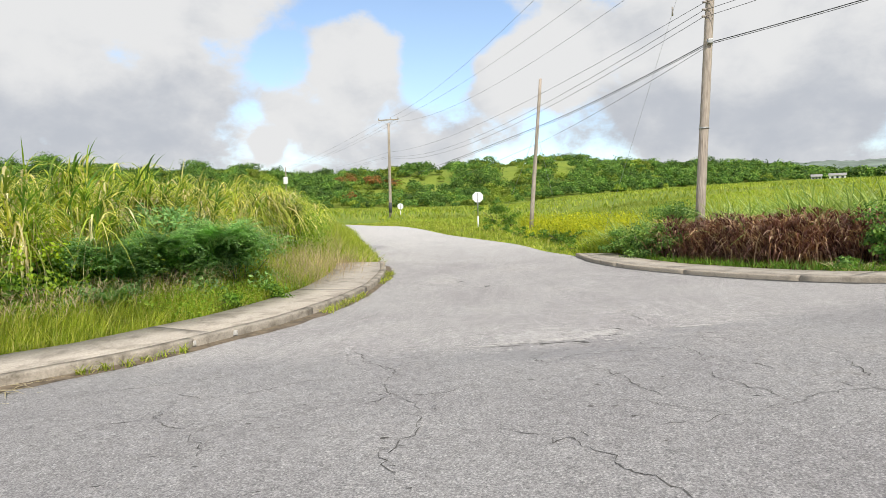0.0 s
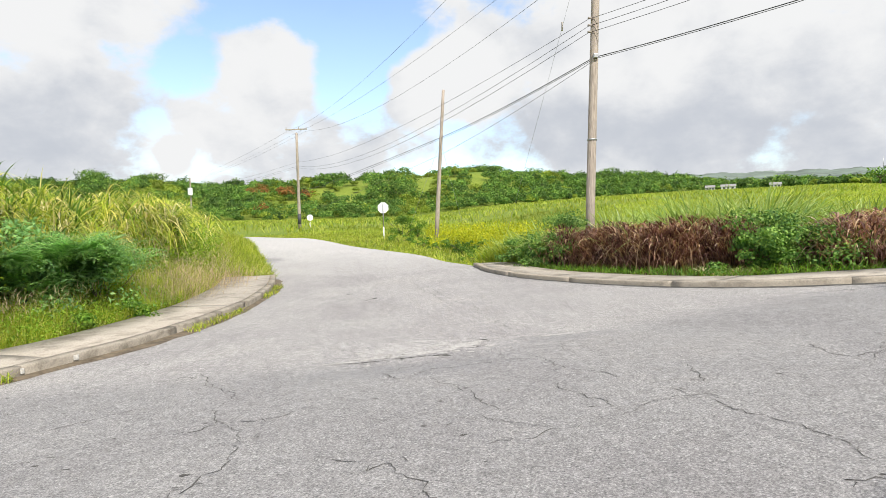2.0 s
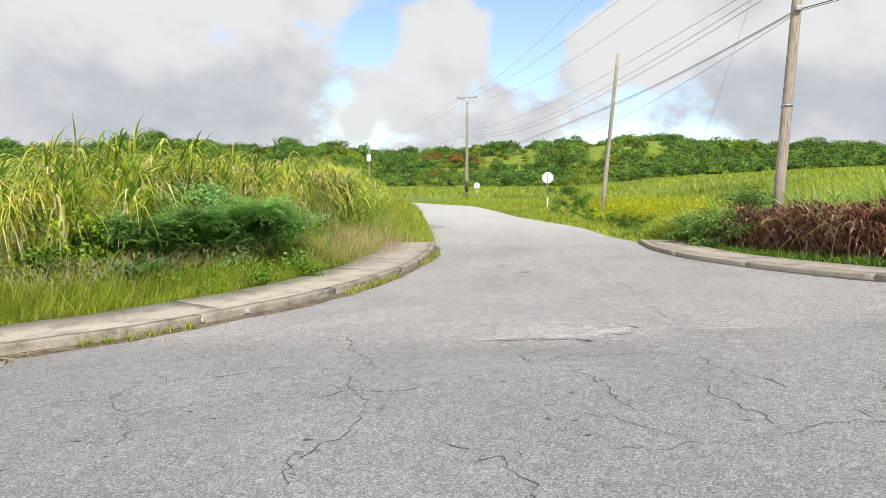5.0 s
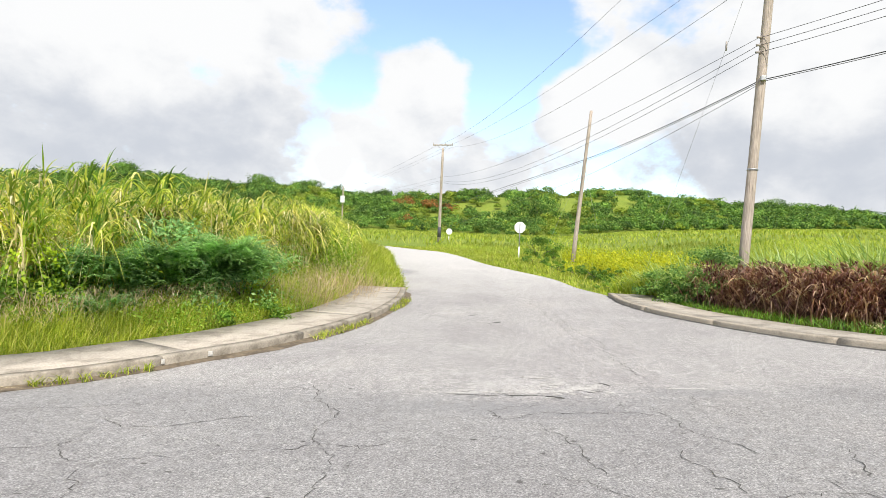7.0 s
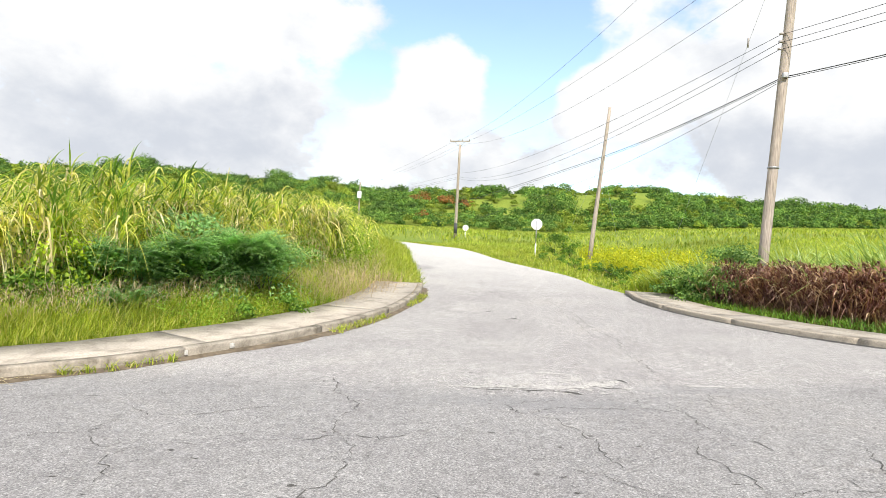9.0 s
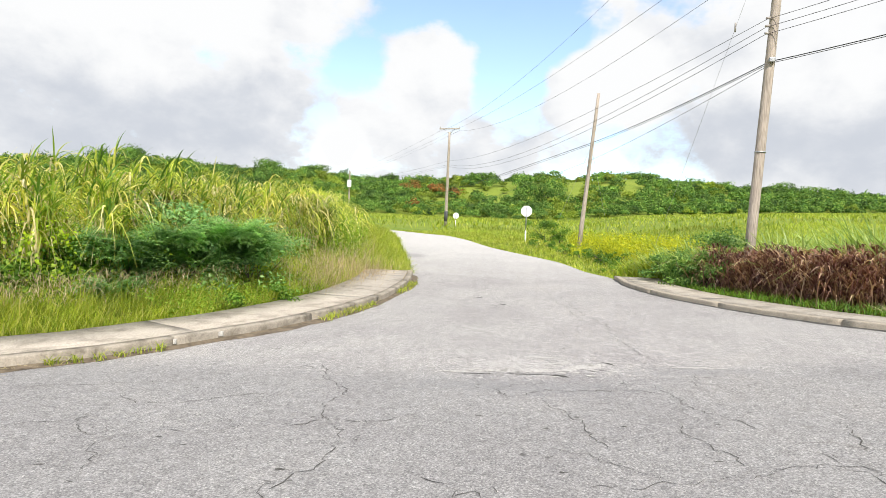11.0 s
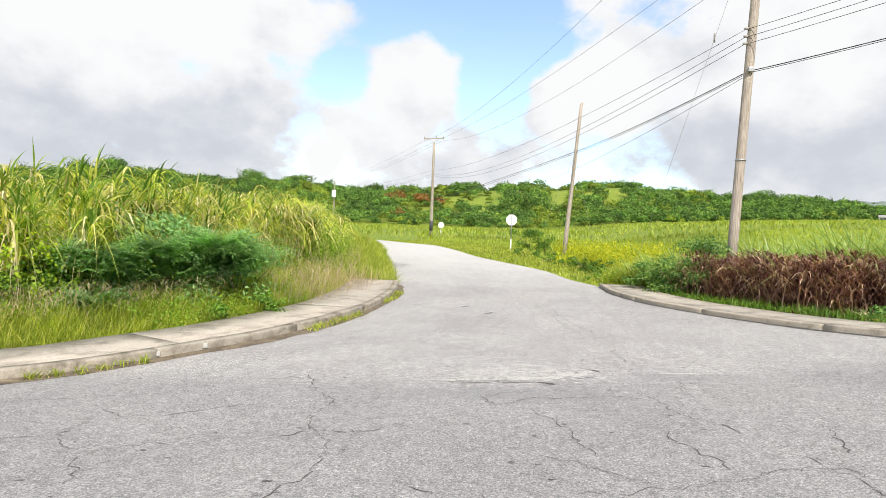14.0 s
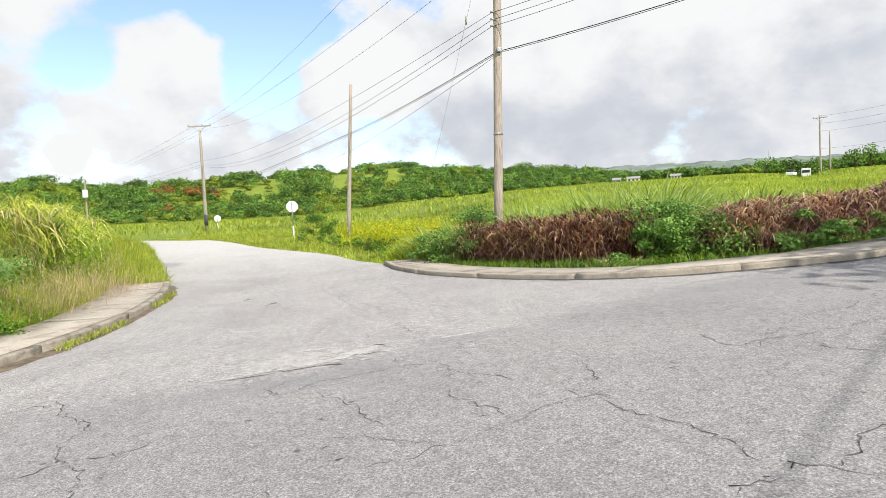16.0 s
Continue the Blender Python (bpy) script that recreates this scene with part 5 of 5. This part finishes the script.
def tree(az, r, height, rad, material, label, seed, name="tree", n=2200, leaf=0.75):
    rs = np.random.RandomState(seed)
    x, y = polar(az, r)
    top = tagged(new(name), label, "tree")
    top.location = (x, y, gz(x, y) - 0.3)
    bm = tube([(0, 0, 0), (0.15, 0, height * 0.35), (0.05, 0.1, height * 0.62)], 0.28, 0.16, 8)
    for k in range(6):
        a = k * 1.05 + rs.uniform(0, 0.5)
        tube([(0.1, 0, height * 0.4), (math.cos(a) * rad * 0.45, math.sin(a) * rad * 0.45, height * 0.62), (math.cos(a) * rad * 0.75, math.sin(a) * rad * 0.75, height * 0.75)], 0.12, 0.03, 6, True, bm)
    part("trunk", bm, bark, top)
    pts, sizes, nor = [], [], []
    for k in range(6):
        c = np.array([rs.normal() * rad * 0.4, rs.normal() * rad * 0.4, height * rs.uniform(0.42, 0.8)])
        p, q, v = crown_cloud(rs, c, rad * rs.uniform(0.45, 0.7), n // 6, leaf)
        pts.append(p), sizes.append(q), nor.append(v)
    part("crown", mesh_of(*leaves(np.concatenate(pts), np.concatenate(sizes), 0.75, seed, np.concatenate(nor), 0.1)), material, top)
    return top


def build_far():
    # tree out of view, added only to cast shade on the main road
    x, y = 16.3, -1.4
    tree(math.degrees(math.atan2(x, y)), math.hypot(x, y), 15.0, 5.4, broad_leaf, "unseen broad green tree added to shade the main road", 450, n=7200, leaf=0.34)
    tree(-13.5, 293, 6.5, 4.6, red_leaf, "flame tree in orange-red bloom on the hillside", 401, "flame_tree")
    tree(-11.0, 289, 6.0, 4.4, red_leaf, "flame tree in orange-red bloom on the hillside", 402, "flame_tree")
    tree(-9.2, 285, 5.5, 3.4, red_leaf, "flame tree in orange-red bloom on the hillside", 403, "flame_tree")
    tree(-13.2, 246, 5.5, 2.6, red_leaf, "flame tree in orange-red bloom on the hillside", 404, "flame_tree")
    for k, (az, r, h, rad) in enumerate(((-36.8, 338, 8, 7), (-32.9, 345, 5, 6), (-26, 350, 7, 8), (-15.5, 352, 5, 5), (18.4, 500, 6, 8), (-39.5, 330, 6, 7), (-1, 275, 8, 12), (7.2, 400, 4, 8), (-22.2, 350, 5, 7))):
        tree(az, r, h, rad, wood_leaf, "tall dark green tree standing over the woods", 410 + k)
    for k, az in enumerate((-34.4, -35.3)):
        x, y = polar(az, 335)
        top = tagged(new("palm_tree"), "slender palm on the skyline", "palm")
        top.location = (x, y, gz(x, y))
        part("trunk", tube([(0, 0, -0.3), (0.3, 0, 2), (0.2, 0, 4.6)], 0.25, 0.15, 8), bark, top)
        r = np.tile(np.array([[0.2, 0, 4.6]]), (26, 1))
        part("crown", mesh_of(*blades(r, np.full(26, 2.2), 0.5, np.full(26, 0.8), np.linspace(0.1, 0.9, 26), np.linspace(0, 2 * np.pi * 2.6, 26), 4, 5)), wood_leaf, top)
    # a row of dark trees behind the field's crest
    for k in range(9):
        az = 38.5 + k * 1.45 + 0.3 * math.sin(k * 2.1)
        tree(az, 250 + 12 * math.sin(k), 6 + 1.5 * math.sin(k * 1.7), 4.2, wood_leaf, "dark green tree behind the crest of the field", 430 + k, n=300)
    # the pole with a transformer beyond the cane
    x, y = -44.0, 130.0
    p = utility_pole("utility_pole", (x, y, gz(x, y)), (x, y, 13.3), 0.18, 0.12, "far wooden pole carrying a pale transformer")
    part("transformer", tube([(0.1, -0.5, 10.4 - gz(x, y) + h) for h in (-0.75, -0.7, 0.6, 0.7)], 0.48, 0.46, 12), sign_white, p, "pale grey drum transformer")
    for az, r, z in ((42.4, 118, 9.6), (43.0, 140, 7.9), (47.5, 112, 9.6)):
        x, y = polar(az, r)
        utility_pole("utility_pole", (x, y, gz(x, y)), (x, y, gz(x, y) + z), 0.15, 0.10, "far pale utility pole beside the main road", (2.0, -40, z - 0.5) if az != 43.0 else None)
    a, b = polar(42.4, 118), polar(47.5, 112)
    for dz in (9.4, 8.2, 7.0, 4.2):
        wire((*a, gz(*a) + dz), (*b, gz(*b) + dz), 0.2, 0.02)
    # low houses at the foot of the hills
    for az, r, w, h, sd in ((26.6, 415, 5, 2.0, 0), (28.0, 418, 8, 2.2, 1), (31.5, 424, 6, 2.0, 2)):
        x, y = polar(az, r)
        top = tagged(new("house"), "low white house with a grey roof before the woods", "house", "far houses")
        top.location = (x, y, gz(x, y) - 0.4)
        top.rotation_euler = (0, 0, radians(-az))
        part("wall", box(0, 0, h / 2 - 0.4, w, 6, h + 0.8), wall_white, top)
        bm = bmesh.new()
        pr = [bm.verts.new(v) for v in ((-w / 2 - 0.4, -3.5, h), (w / 2 + 0.4, -3.5, h), (w / 2 + 0.4, 3.5, h), (-w / 2 - 0.4, 3.5, h), (-w / 2 - 0.4, 0, h + 1.4), (w / 2 + 0.4, 0, h + 1.4))]
        for idx in ((0, 1, 5, 4), (2, 3, 4, 5), (1, 2, 5), (3, 0, 4), (3, 2, 1, 0)):
            bm.faces.new([pr[i] for i in idx])
        part("roof", bm, roof_grey, top)
        for k in range(3):
            part("window", box(-w * 0.3 + k * w * 0.3, -3.03, h * 0.55, 1.1, 0.08, 1.1), glass_dark, top)
    # a van and a car on the main road beyond the field
    for az, r, size, nm, lab, bus in ((41.3, 200, (2.2, 5.6, 2.3), "box_van", "white box van on the main road", True), (40.3, 190, (1.8, 4.3, 0.85), "car", "white car on the main road", False)):
        x, y = polar(az, r)
        top = tagged(new(nm), lab, "van" if bus else "car")
        top.location = (x, y, gz(x, y))
        top.rotation_euler = (0, 0, radians(-41 if bus else -52))
        w, ln, h = size
        part("body", box(0, 0, 0.45 + h / 2, w, ln, h, 0.12), paint_white, top)
        if not bus:
            part("cabin", box(0, 0.1, 1.45, 1.5, 2.1, 0.6, 0.15), glass_dark, top, "dark glazed cabin")
        else:
            part("windscreen", box(0, -ln / 2 - 0.01, 1.9, w * 0.85, 0.06, 0.75, 0.02), glass_dark, top)
        for sx in (-1, 1):
            for sy in (-1, 1):
                c = Vector((sx * w * 0.46, sy * ln * 0.32, 0.34))
                part("wheel", tube([c - Vector((0.12, 0, 0)), c + Vector((0.12, 0, 0))], 0.34, 0.34, 14), rubber, top)


build_cane()
build_verges()
build_field()
build_right_bank()
build_left_bank()
build_woods()


def build_ridge():
    """The long scrub-covered ridge on the skyline, and the mast on it."""
    az = np.radians(np.arange(8, 75, 0.25))
    deg = np.degrees(az)
    el = np.interp(deg, [8, 16, 22, 27, 36, 43, 47, 60, 75], [1.5, 3.0, 4.0, 3.9, 3.7, 3.45, 3.1, 3.0, 2.6]) + 0.05 * np.sin(deg * 1.9) + 0.03 * np.sin(deg * 5.3) + 0.015 * np.sin(deg * 13.7)
    rad = np.array([900.0, 1200.0, 1600.0, 1900.0, 2100.0, 2300.0, 2700.0])
    share = np.array([0.0, 0.25, 0.55, 0.78, 0.93, 1.0, 0.8])
    R, E = np.meshgrid(rad, np.arange(len(az)), indexing="ij")
    Z = 2300 * np.tan(np.radians(el))[E] * share[:, None]
    v = np.stack([R * np.sin(az)[E], R * np.cos(az)[E], Z], -1)
    idx = np.arange(v.shape[0] * v.shape[1]).reshape(v.shape[:2])
    f = np.stack([idx[:-1, :-1], idx[1:, :-1], idx[1:, 1:], idx[:-1, 1:]], -1).reshape(-1, 4)
    thing("backdrop", mesh_of(v, f, True), ridge_mat, "long grey-green ridge on the skyline", "hills", kind="structure")
    x, y = polar(38.6, 2290)
    top = tagged(new("radio_mast"), "thin grey radio mast on the far ridge", "mast")
    top.location = (x, y, 140)
    part("mast", tube([(0, 0, 0), (0, 0, 20), (0, 0, 38)], 1.2, 0.6, 6), steel, top)


build_far()
build_ridge()
